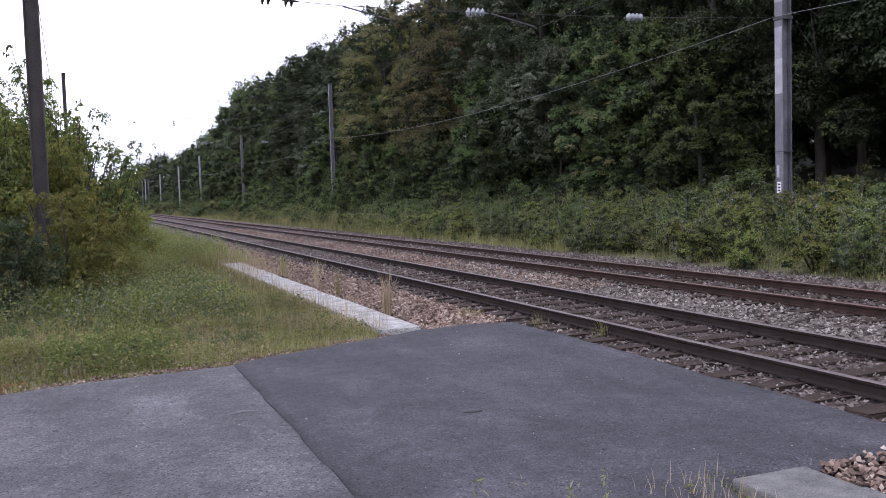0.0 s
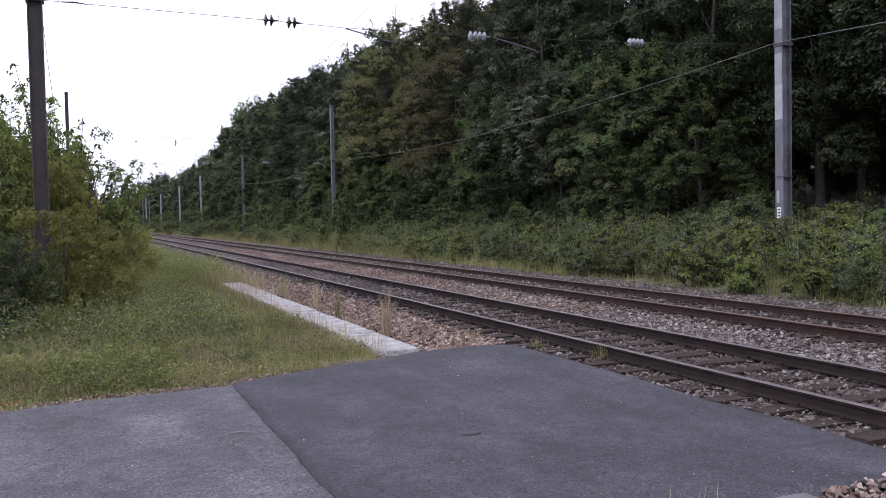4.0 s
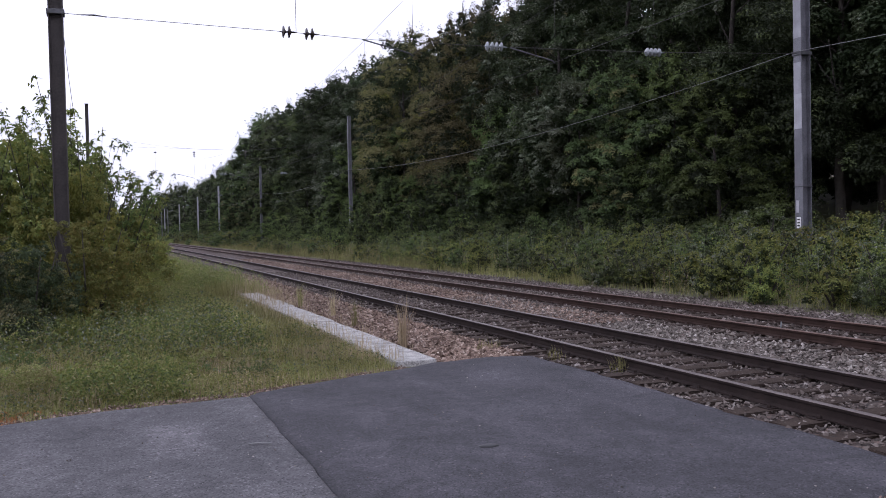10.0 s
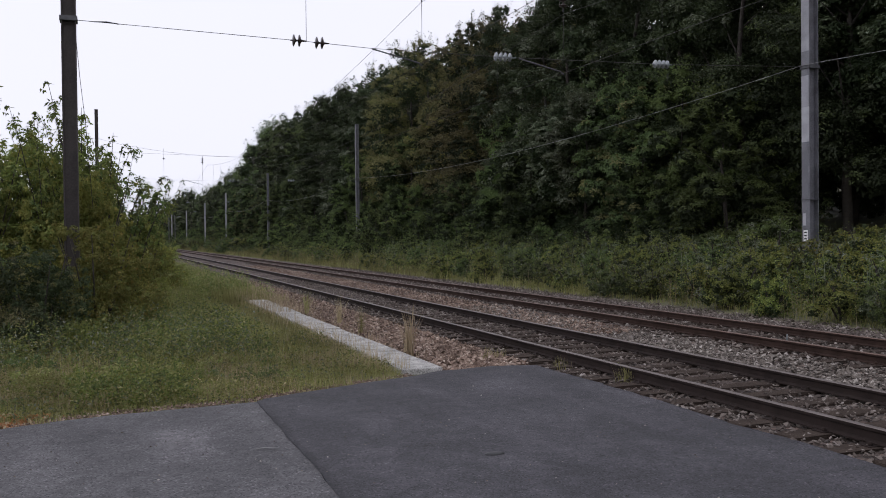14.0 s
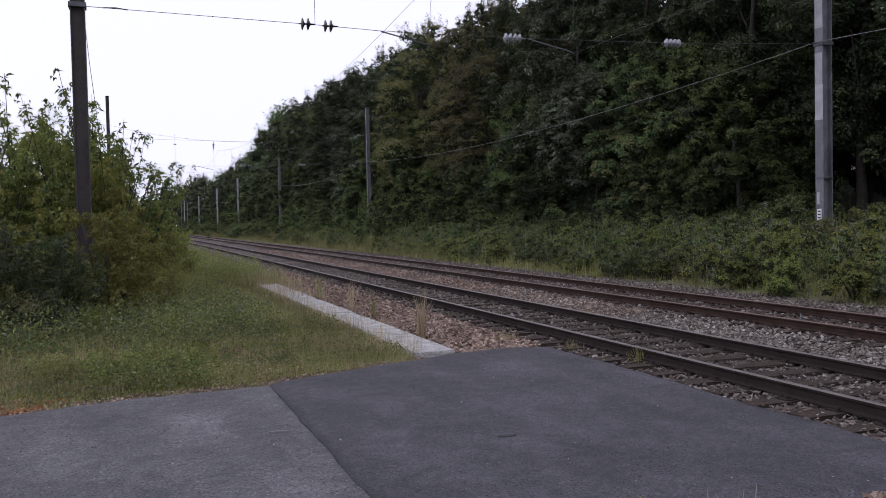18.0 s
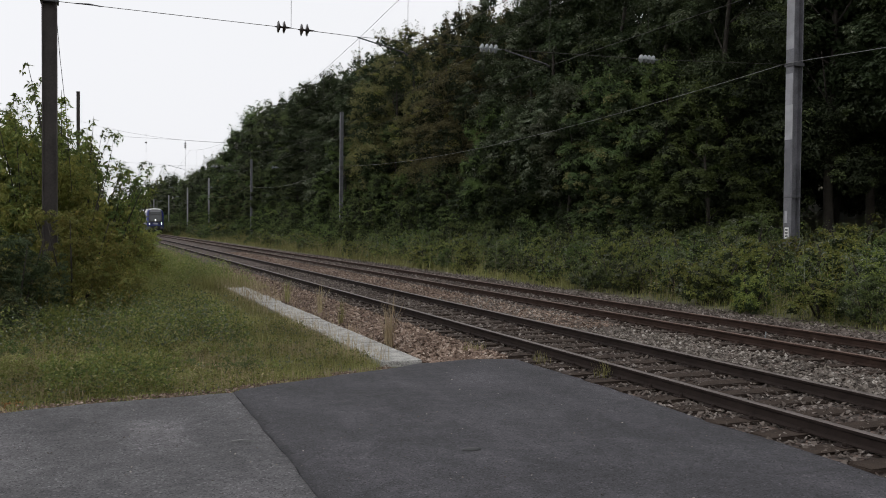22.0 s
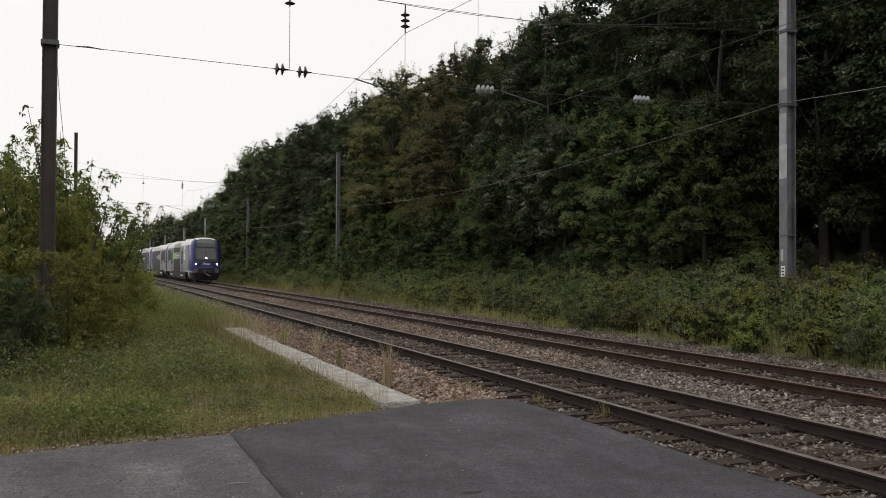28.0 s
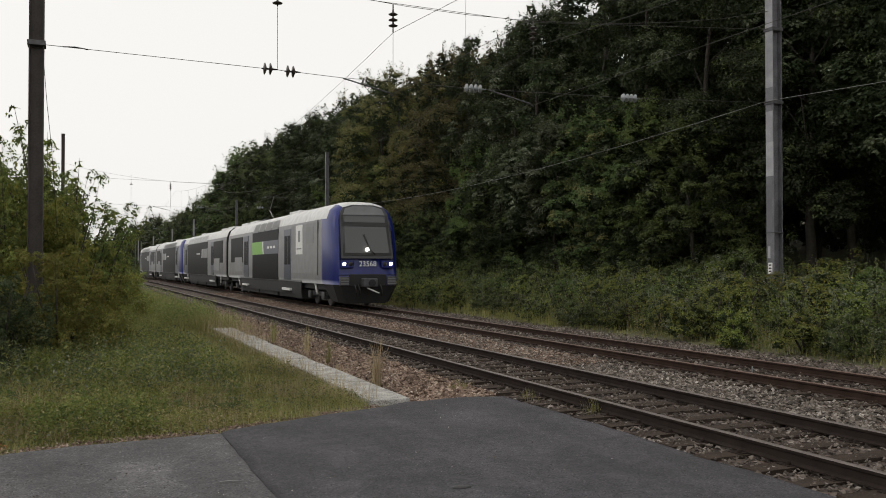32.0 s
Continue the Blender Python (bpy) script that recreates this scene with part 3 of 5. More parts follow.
def head_span(y, xl, xr, detail=True, aside=0.0):
    """The cross wires of one span with their insulators, between two masts."""
    b = bend(y) + aside
    t = thing("cross_span", "thin steel cross-span wires with insulators between two masts", "catenary wires", group="cross spans")
    c1, c2 = TRACK_1 + b, TRACK_2 + b
    r = 0.007 if detail else 0.005
    low = [(xl + 0.15, y, 6.38), (4.19 + b, y, 6.26), (5.75 + b, y, 6.2), (9.19 + b, y, 6.2), (13.83 + b, y, 6.29), (xr - 0.2, y, 6.5)]
    part("lower_wire", tubed(low, r, 5), WIRE, t)
    up = []
    for k in range(13):
        s = k / 12
        up.append((xl + 0.15 + (xr - xl - 0.3) * s, y, 9.2 - 1.15 * math.sin(math.pi * s) ** 0.8))
    part("upper_wire", tubed(up, r, 5), WIRE, t)
    part("middle_wire", tubed([(xl + 0.15, y, 8.25), (c1, y, 8.12), (c2, y, 8.05), (xr - 0.2, y, 8.65)], r, 5), WIRE, t)
    for cx, zt, zb in ((c1, 8.1, 7.4), (c2, 8.05, 7.45)):
        ins = part("hanging_insulator", lathe(cap_profile(3, 0.14, 0.115), 14, "Z", (cx, y, zb + 0.16)), PORCELAIN, t, "dark brown stacked insulator")
        part("hook", tubed([(cx, y, zb), (cx, y, zb + 0.12)], 0.016, 6), STEEL, ins)
        part("link", tubed([(cx, y, zb + 0.6), (cx, y, zt)], 0.016, 6), STEEL, ins)
        part("hanger", tubed([(cx, y, zb), (cx, y, 6.2)], 0.006, 4), WIRE, t)
    part("hanger", tubed([(4.23 + b, y, 6.26), (4.23 + b, y, 7.75)], 0.006, 4), WIRE, t)
    part("bell", lathe(cap_profile(1, 0.1, 0.12), 14, "Z", (4.23 + b, y, 7.8)), PORCELAIN, t, "dark bell insulator")
    part("hanger", tubed([(4.23 + b, y, 7.85), (4.23 + b, y, 8.6)], 0.006, 4), WIRE, t)
    for cx, cz, mat in ((4.02 + b, 6.265, PORCELAIN), (4.55 + b, 6.245, PORCELAIN)):
        part("strain_insulator", lathe(cap_profile(2, 0.13, 0.14), 14, "X", (cx - 0.09, y, cz)), mat, t, "dark strain insulator")
    for cx, cz in ((9.19 + b, 6.2), (13.83 + b, 6.29)):
        part("strain_insulator", lathe(cap_profile(4, 0.125, 0.115), 14, "X", (cx - 0.2, y, cz)), GLASS_INS, t, "pale glass strain insulator")
    part("turnbuckle", tubed([(xl + 0.5, y, 6.37), (xl + 0.75, y, 6.385), (xl + 1.0, y, 6.355)], 0.013, 6), STEEL, t)
    if y == MAST_Y:
        part("stay_wire", tubed([(xl + 0.13, y, 6.1), (xl + 0.2, y, 5.2), (xl + 0.3, y + 0.1, 4.2), (xl + 0.42, y + 0.2, 2.4)], 0.006, 5), WIRE, t)
    for cx, s in ((c1, -1), (c2, -1)):
        part("steady_arm", tubed([(cx + s * 1.25, y, 6.19), (cx - 0.1, y, 5.93), (cx, y, 5.86)], 0.018, 6), STEEL, t)
    return t


def sag(a, b, k, drop):
    a, b = Vector(a), Vector(b)
    return [a.lerp(b, i / k) - Vector((0, 0, drop * 4 * (i / k) * (1 - i / k))) for i in range(k + 1)]


def overhead_line(centre, stations, label):
    t = thing("overhead_line", label, "catenary wires", group="overhead lines")
    for i, (a, b) in enumerate(zip(stations, stations[1:])):
        pa, pb = (centre + bend(a), a, 7.4), (centre + bend(b), b, 7.4)
        pts = sag(pa, pb, 12, 1.05)
        part("messenger_wire", tubed(pts, 0.006 if a < 60 else 0.004, 5), WIRE, t)
        part("contact_wire", tubed([(pa[0] + 0.1 * (-1) ** i, a, 5.86), (pb[0] - 0.1 * (-1) ** i, b, 5.86)], 0.006 if a < 60 else 0.004, 5), WIRE, t)
        if a < 100:
            for k in range(1, 12, 1):
                p = pts[k]
                part("dropper", tubed([p, (p.x, p.y, 5.86)], 0.004, 4), WIRE, t)
    return t


STATIONS = [-32, MAST_Y, 70, 112, 152, 183, 221, 262]


def catenary():
    for i, y in enumerate(STATIONS):
        b = bend(y)
        xl, xr = (-0.82 if i == 1 else -0.9) + b, 18.85 + b
        if i == 1:
            mast(xl, y, 10.6, 0.30, 0.29, MAST_DARK, "tall dark brown steel H-section catenary mast", (6.38, 8.25, 9.2))
            mast(xr, y, 10.8, 0.31, 0.33, MAST_GREY, "tall grey steel H-section catenary mast with a white plate", (6.5, 8.65), True)
        else:
            mast(xl + (0.08 if i == 2 else 0), y, 11.3 if i == 2 else 9.9, 0.24, 0.24, MAST_DARK if i < 3 else MAST_GREY, "distant slim steel catenary mast", (6.38,))
            mast(xr, y, (10.9, 10.8, 10.9, 9.9, 9.4, 8.9, 8.6, 8.6)[i], 0.24, 0.26, MAST_GREY if i < 4 else PAINT_PALER, "distant grey steel catenary mast at the wood's edge", (6.5,))
        head_span(y, xl, xr, i in (1, 2), -0.37 if i == 2 else 0.0)
    overhead_line(TRACK_1, STATIONS, "thin contact and messenger wires over the near track")
    overhead_line(TRACK_2, STATIONS, "thin contact and messenger wires over the far track")
    t = thing("feeder_cable", "pale sagging feeder cable strung from mast to mast", "cable")
    for a, b in zip(STATIONS, STATIONS[1:]):
        part("span", tubed(sag((18.62 + bend(a), a, 6.55), (18.62 + bend(b), b, 6.55), 14, 0.75), 0.009, 5), WIRE_PALE, t)


# ---- plants ----
def trunk_mesh(rng, h, r, limbs, spread, start=0.25):
    bm = bmesh.new()
    pts = [(0.12 * h * 0.1 * rng.normal(), 0.1 * h * 0.1 * rng.normal(), h * k / 6) for k in range(7)]
    pts[0] = (0, 0, -0.3)
    tube(bm, pts, [r * (1.15 - 0.95 * k / 6) for k in range(7)], 8)
    for _ in range(limbs):
        s = rng.uniform(start, 0.85)
        i = int(s * 6)
        a = Vector(pts[i]).lerp(Vector(pts[min(6, i + 1)]), s * 6 - i)
        th = rng.uniform(0, math.tau)
        ln = spread * rng.uniform(0.6, 1.0) * (1.15 - s)
        d = Vector((math.cos(th), math.sin(th), rng.uniform(0.3, 0.9)))
        rr = r * (1.0 - 0.8 * s) * 0.45
        tube(bm, [a, a + d * ln * 0.5 + Vector((0, 0, 0.1 * ln)), a + d * ln + Vector((0, 0, 0.25 * ln))], [rr, rr * 0.6, rr * 0.2], 5)
    return finish(bm, "trunk")


def tree_kind(seed, h, r, low, n_blobs, count, leaf, mats, mix=0.12, ragged=0.3, twigs=70):
    """Trunk and crown meshes for one kind of tree: great boughs round the trunk, several leaders on top."""
    rng = np.random.default_rng(seed)
    blobs = []
    for k in range(n_blobs):
        s = (k + rng.uniform(0.2, 0.8)) / n_blobs
        env = r * (0.72 + 0.28 * math.sin(math.pi * min(1.0, s / 0.9)))
        if s > 0.58:
            env *= math.sqrt(max(0.04, 1 - ((s - 0.58) / 0.45) ** 2))
        th = k * 2.4 + rng.uniform(-0.5, 0.5)
        b = r * rng.uniform(0.26, 0.44) * (1 - 0.35 * s)
        d = max(0.0, env - b * rng.uniform(0.6, 1.0))
        blobs.append((d * math.cos(th), d * math.sin(th), low + b * 0.7 + (h - low - 1.6 * b) * s, b))
    for _ in range(int(n_blobs * 0.6)):
        th, s = rng.uniform(0, math.tau), rng.uniform(0.3, 1.0)
        env = r * (1.05 if s < 0.6 else 1.05 * math.sqrt(max(0.02, 1 - ((s - 0.6) / 0.42) ** 2)))
        b = r * rng.uniform(0.08, 0.17)
        blobs.append((env * math.cos(th), env * math.sin(th), low + (h - low) * s - b + ragged * rng.uniform(-1, 1) * (s > 0.8), b))
    return trunk_mesh(rng, h * 0.88, 0.011 * h, 9, r), foliage("crown", rng, blobs, count, leaf, leaf * 0.62, mats, mix=mix, twigs=twigs)


def plant(name, label, category, kind, m, group, parts=("trunk", "crown"), tint=None):
    t = thing(name, label, category, m, group)
    for nm, me in zip(parts, kind):
        part(nm, me, BARK, t)
    return t


def scaled(x, y, z, rz, s, sz=None):
    return pose(x, y, z, 0, 0, rz) @ Matrix.Diagonal((s, s, sz or s, 1))


def woods():
    rng = random.Random(5)
    kinds = []
    for k, (h, r, low, mats, mix, twigs) in enumerate((
            (17, 4.3, 0.8, [LEAF_DEEP, LEAF_DUSTY], 0.25, 60), (18, 5.0, 1.2, [LEAF_BROWN, LEAF_OLIVE], 0.05, 50), (17, 4.2, 0.6, [LEAF_MID, LEAF_HAZEL], 0.3, 90),
            (19, 4.7, 1.8, [LEAF_DARK_SHADE, LEAF_MID], 0.2, 60), (16, 4.3, 0.6, [LEAF_DEEP, LEAF_SILVER], 0.3, 80))):
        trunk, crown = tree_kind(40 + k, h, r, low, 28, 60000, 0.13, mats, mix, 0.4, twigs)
        trunk.materials.append(BARK)
        kinds.append((h, (trunk, crown)))
    far = []
    # Paler, greyer leaf mixes put distance haze into the colour of two kinds.
    for k, mats in enumerate(([LEAF_DEEP, LEAF_DUSTY], [LEAF_MID, LEAF_DUSTY], [LEAF_MID, LEAF_SILVER])):
        trunk, crown = tree_kind(70 + k, 18, 5.0, 0.5, 26, 15000, 0.3, mats, 0.3, 0.5, 70)
        trunk.materials.append(BARK)
        far.append((18, (trunk, crown)))
    labels = ["tall dense dark green broadleaf tree at the wood's edge", "tall brownish-olive broadleaf tree in the wood", "bushy yellowish-green tree at the wood's edge", "tall broadleaf tree deep in the wood, leaves coloured dark for shade", "dark tree with silvery leaf undersides"]

    def put(x, y, h, pool, k=None):
        k = rng.randrange(len(pool)) if k is None else k
        h0, kind = pool[k]
        s = h / h0
        plant("tree", labels[k] if pool is kinds else "distant dark green broadleaf tree", "tree", kind,
              scaled(x + bend(min(y, 420)), y, ground_z(x + bend(y), y) - 0.1, rng.uniform(0, 360), s * rng.uniform(0.92, 1.1), s), "trees of the wood")

    def crest(y):
        """Height of the wood's edge along the line."""
        return float(np.interp(y, [12, 38, 46, 51, 57, 64, 72, 80, 88, 95, 104, 112, 125, 137, 147, 158, 172, 186, 210, 256, 330],
                               [17, 17.3, 16.4, 15.4, 15.4, 16.4, 16.9, 15.8, 15.3, 16.9, 18.4, 17.0, 17.0, 18.2, 17.0, 15.2, 14.5, 14.1, 13.0, 14.2, 16.0]))

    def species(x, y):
        # Trees round the hollow take the darkened leaves in place of its shade.
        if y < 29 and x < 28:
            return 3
        if y < 50:
            return rng.choice((0, 3, 4, 0))
        if y < 73:
            return 1
        return 4 if 78 < y < 94 else rng.choice((0, 2, 2, 4))
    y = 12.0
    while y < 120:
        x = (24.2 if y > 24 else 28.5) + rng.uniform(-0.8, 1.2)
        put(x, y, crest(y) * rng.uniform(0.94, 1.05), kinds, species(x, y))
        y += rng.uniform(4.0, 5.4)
    while y < 235:
        put(25.2 + rng.uniform(-1.0, 1.5), y, crest(y) * rng.uniform(0.92, 1.06), far)
        y += rng.uniform(5.0, 7.0)
    y = 6.0
    while y < 130:
        x = 30.5 + rng.uniform(-1, 1.5)
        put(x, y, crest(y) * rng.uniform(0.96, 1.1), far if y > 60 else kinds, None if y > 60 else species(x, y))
        y += rng.uniform(5.0, 6.4)
    for k in range(22):
        put(25 + rng.uniform(-2, 12), 240 + 11 * k, rng.uniform(13, 16.5), far)
    # Added filler rows behind the wood close sky gaps and keep its hollow dark.
    for k in range(10):
        put(42 + rng.uniform(-1, 1), 4 + 5 * k, rng.uniform(13, 16), far, 0)
    for k in range(16):
        put(36.5 + rng.uniform(-1, 1), 6 + 6 * k, rng.uniform(17, 19.5), far, 0)
    for k in range(14):
        put(32 + rng.uniform(-1, 1), 3 + 2.6 * k, rng.uniform(6, 9), far, 0)
    for k in range(9):
        put(36 + rng.uniform(-1, 1), 2 + 4 * k, rng.uniform(7, 11), far, 0)


def shrub_kind(seed, r, h, count, leaf, mats, n=14, core=0.62, droop=0.3, inner=None, mix=0.12):
    rng = np.random.default_rng(seed)
    blobs = []
    for k in range(2 * n):
        th = k * 2.4 + rng.uniform(-0.5, 0.5)
        s = rng.uniform(0.02, 1) ** 1.2
        d = r * rng.uniform(0.1, 1.0) * (1 - 0.55 * s)
        blobs.append((d * math.cos(th), d * math.sin(th), h * (0.12 + 0.74 * s), r * rng.uniform(0.16, 0.36) * (1.1 - 0.5 * s)))
    for k in range(n):
        th, d = rng.uniform(0, math.tau), r * rng.uniform(0.2, 1.0)
        z = h * rng.uniform(0.55, 1.15) * (1 - 0.35 * d / r)
        for e in range(3):
            blobs.append((d * math.cos(th), d * math.sin(th), z - 0.1 * e * h, r * (0.05 + 0.03 * e)))
    stems = bmesh.new()
    for k in range(6):
        th = rng.uniform(0, math.tau)
        d = Vector((math.cos(th), math.sin(th), 0))
        tube(stems, [d * 0.08, d * r * 0.3 + Vector((0, 0, h * 0.4)), d * r * 0.55 + Vector((0, 0, h * 0.8))], [0.03, 0.02, 0.008], 5)
    st = finish(stems, "stalk")
    st.materials.append(BARK)
    return st, foliage("foliage", rng, blobs, count, leaf, leaf * 0.6, mats, core=core, droop=droop, inner=inner, mix=mix)


def wood_edge():
    """Shrubs under the first trees, then brambles and tall weeds down to the ballast."""
    rng = random.Random(9)
    big = [shrub_kind(90 + k, 2.3, 4.6, 6600, 0.13, mats, 18) for k, mats in enumerate(([LEAF_DARK_SHADE, LEAF_MID], [LEAF_HAZEL, LEAF_MID], [LEAF_SILVER, LEAF_DARK_SHADE], [LEAF_HAZEL, LEAF_FRESH]))]
    names = ["dense dark green shrub under the trees", "leafy mid-green shrub at the wood's edge", "grey-green shrub with pale leaf undersides", "fresh green hazel-like shrub at the wood's edge"]
    y = 13.0
    while y < 175:
        k = rng.choice((0, 0, 1, 1, 1, 3)) if y < 45 else rng.choice((0, 1, 1, 3))
        x = 22.0 + rng.uniform(-0.8, 0.9)
        if not 12 < y < 25.5:
            plant("shrub", names[k], "shrub", big[k], scaled(x + bend(y), y, ground_z(x + bend(y), y) - 0.1, rng.uniform(0, 360), rng.uniform(0.75, 1.25)), "shrubs of the wood edge", ("stalk", "foliage"))
        y += rng.uniform(2.3, 3.4) * (1 if y < 90 else 1.6)
    small = []
    for k, (h, r, low2, mats) in enumerate(((8, 2.3, 0.3, [LEAF_HAZEL, LEAF_MID]), (8.5, 2.2, 2.6, [LEAF_DUSTY, LEAF_SILVER]), (8.5, 2.4, 0.6, [LEAF_MID, LEAF_BROWN]), (8, 2.3, 0.3, [LEAF_MID, LEAF_HAZEL]), (8.5, 2.3, 2.6, [LEAF_DARK_SHADE, LEAF_DUSTY]))):
        trunk, crown = tree_kind(300 + k, h, r, low2, 22, 32000, 0.105, mats, 0.25, 0.3, 60)
        trunk.materials.append(BARK)
        small.append((trunk, crown))
    tags = ["bright green young hazel tree at the wood's edge", "small tree with silvery leaf undersides", "small brownish-olive tree at the wood's edge", "leafy mid-green young tree at the wood's edge", "young tree hanging over a hollow in the wood, leaves coloured dark for shade"]
    rows = [(21.4, 27.4, 0.85, 0), (21.6, 30.2, 1.0, 0), (21.3, 32.6, 0.95, 2), (22.2, 34.8, 1.05, 2), (21.2, 37.2, 0.95, 1), (21.9, 39.6, 1.0, 1), (20.9, 42.6, 0.8, 3), (21.4, 45.2, 0.98, 0), (21.6, 48.4, 0.75, 0), (20.6, 51.5, 0.6, 3)]
    # Leaves darkened to put the hollow's shade into these trees.
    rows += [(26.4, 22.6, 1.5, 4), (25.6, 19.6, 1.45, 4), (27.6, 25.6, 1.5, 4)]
    rows += [(21.2 + rng.uniform(-0.8, 0.8), 55.0 + 5.2 * k, rng.uniform(0.6, 1.15), rng.choice((0, 3, 3, 2, 0))) for k in range(24)]
    for x, y, s, k in rows:
        plant("young_tree", tags[k], "tree", small[k], scaled(x + bend(y), y, ground_z(x, y) - 0.1, rng.uniform(0, 360), s * rng.uniform(0.95, 1.15), s), "young trees of the wood edge")
    for x, y, s, k in ((21.6, 31.0, 1.0, 0), (21.0, 46.0, 1.0, 1)):
        plant("shrub", ("tall " + names[k])[:70], "shrub", big[k], scaled(x, y, ground_z(x, y) - 0.1, rng.uniform(0, 360), s), "shrubs of the wood edge", ("stalk", "foliage"))
    y = 34.0
    while y < 300:
        k = rng.choice((1, 1, 3))
        x = 18.8 + 0.9 * min(1, (y - 34) / 40) + rng.uniform(-0.9, 0.9)
        s = min(0.9, 0.45 + 0.45 * (y - 34) / 40) * rng.uniform(0.75, 1.15)
        plant("shrub", names[k], "shrub", big[k], scaled(x + bend(y), y, ground_z(x + bend(y), y) - 0.1, rng.uniform(0, 360), s), "shrubs of the wood edge", ("stalk", "foliage"))
        y += rng.uniform(2.4, 3.6) * (1 if y < 100 else 1.6)
    # Deep green inner leaves: shade inside each clump put into the colour.
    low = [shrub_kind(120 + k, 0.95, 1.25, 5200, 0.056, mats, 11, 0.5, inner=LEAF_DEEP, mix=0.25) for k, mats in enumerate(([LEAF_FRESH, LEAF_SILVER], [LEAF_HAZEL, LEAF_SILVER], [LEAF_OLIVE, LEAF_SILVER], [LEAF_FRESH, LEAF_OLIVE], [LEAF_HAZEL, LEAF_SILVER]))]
    lab = ["fresh green bramble clump", "mid-green bramble clump with yellowing leaves", "yellow-green weed clump beside the ballast", "pale grey-green clump of tall weeds", "dark green nettle and bramble clump"]
    y = 9.0
    while y < 120:
        for x in (15.6, 17.0, 18.4, 19.8):
            if rng.random() < (0.92 if y < 60 else 0.6):
                k = rng.choice((0, 0, 1, 2, 2, 3, 3, 4))
                xx, yy = x + rng.uniform(-0.5, 0.5), y + rng.uniform(-0.6, 0.6)
                f = 0.72 + 0.36 * (xx - 15.2) / 4 + 0.25 * max(0.0, 1 - abs(yy - 21) / 14)
                plant("bramble_bush", lab[k], "bush", low[k], scaled(xx + bend(yy), yy, ground_z(xx + bend(yy), yy) - 0.06, rng.uniform(0, 360), f * rng.uniform(0.85, 1.25), f * rng.uniform(0.8, 1.2)), "brambles along the ballast", ("stalk", "foliage"))
        y += 1.75 if y < 50 else 3.0
    while y < 260:
        for x in (15.4, 17.2, 19.0, 20.6):
            if rng.random() < 0.75:
                k = rng.choice((0, 1, 2, 4))
                xx, yy = x + rng.uniform(-0.7, 0.7), y + rng.uniform(-1.5, 1.5)
                f = rng.uniform(0.9, 1.7) * (0.8 if x < 16 else 1.1)
                plant("bramble_bush", lab[k], "bush", low[k], scaled(xx + bend(yy), yy, ground_z(xx + bend(yy), yy) - 0.06, rng.uniform(0, 360), f * 1.2, f), "brambles along the ballast", ("stalk", "foliage"))
        y += 5.0


def verge(name, label, xs, ys, count, h, w, mat, seed, power=1.0, keep=None):
    rng = np.random.default_rng(seed)
    x = rng.uniform(*xs, count)
    y = ys[0] + (ys[1] - ys[0]) * rng.uniform(0, 1, count) ** power
    if keep:
        ok = np.array([keep(a, b) for a, b in zip(x, y)])
        x, y = x[ok], y[ok]
    z = np.array([ground_z(a + bend(b), b) for a, b in zip(x, y)])
    v, f = blades(rng, np.stack([x + np.array([bend(b) for b in y]), y, z - 0.02], 1), h, w)
    return tagged(part(name, raw(name, v, f, [mat]), mat), label, "grass", kind="stuff")


def fan(x, y, count, h, w, lean, mat, name, label, seed, spread=0.05):
    """One tuft: stalks that spring from one root and lean apart."""
    rng = np.random.default_rng(seed)
    th, d = rng.uniform(0, math.tau, count), spread * rng.uniform(0, 1, count) ** 0.5
    p = np.stack([d * np.cos(th), d * np.sin(th), np.zeros(count)], 1)
    v, f = blades(rng, p, h * 0.82, w, lean)
    t = part(name, raw(name, v, f, [mat]), mat)
    t.matrix_basis = pose(x, y, np.interp(x, [3.7, 4.34, 5.0, 5.7], [-0.22, -0.27, -0.24, -0.2]))
    return tagged(t, label, "grass tuft", "tufts by the line")


def herbs(name, label, xs, ys, count, h, leaf, mats, seed, keep=None, power=1.0):
    """Low broad-leaved weeds: leaves on short tufts scattered over a strip."""
    rng = np.random.default_rng(seed)
    tufts = max(1, count // 26)
    cx = rng.uniform(*xs, tufts)
    cy = ys[0] + (ys[1] - ys[0]) * rng.uniform(0, 1, tufts) ** power
    if keep:
        ok = np.array([keep(a, b) for a, b in zip(cx, cy)])
        cx, cy = cx[ok], cy[ok]
    ht = h * rng.uniform(0.35, 1.25, len(cx))
    i = rng.integers(0, len(cx), count)
    s = rng.uniform(0, 1, count)
    s = s ** 1.25
    wide = 0.11 * (1.1 - 0.85 * s)
    p = np.stack([cx[i] + rng.normal(size=count) * wide, cy[i] + rng.normal(size=count) * wide, np.zeros(count)], 1)
    p[:, 2] = np.array([ground_z(a + bend(b), b) for a, b in zip(p[:, 0], p[:, 1])]) + ht[i] * s
    p[:, 0] += np.array([bend(b) for b in p[:, 1]])
    n = rng.normal(size=(count, 3)) * 0.7 + np.array([0, 0, 0.9])
    v, f = leaves(rng, p, n, leaf, leaf * 0.5)
    mi = rng.integers(0, len(mats), len(f))
    return tagged(part(name, raw(name, v, f, mats, mi), mats), label, "weeds", kind="stuff")


def on_lawn(x, y):
    return x < 3.68 and y > edge_far(x) + 0.06 - 0.25 * (noise.noise((x * 2.2, y * 2.2, 0)) > 0.25)


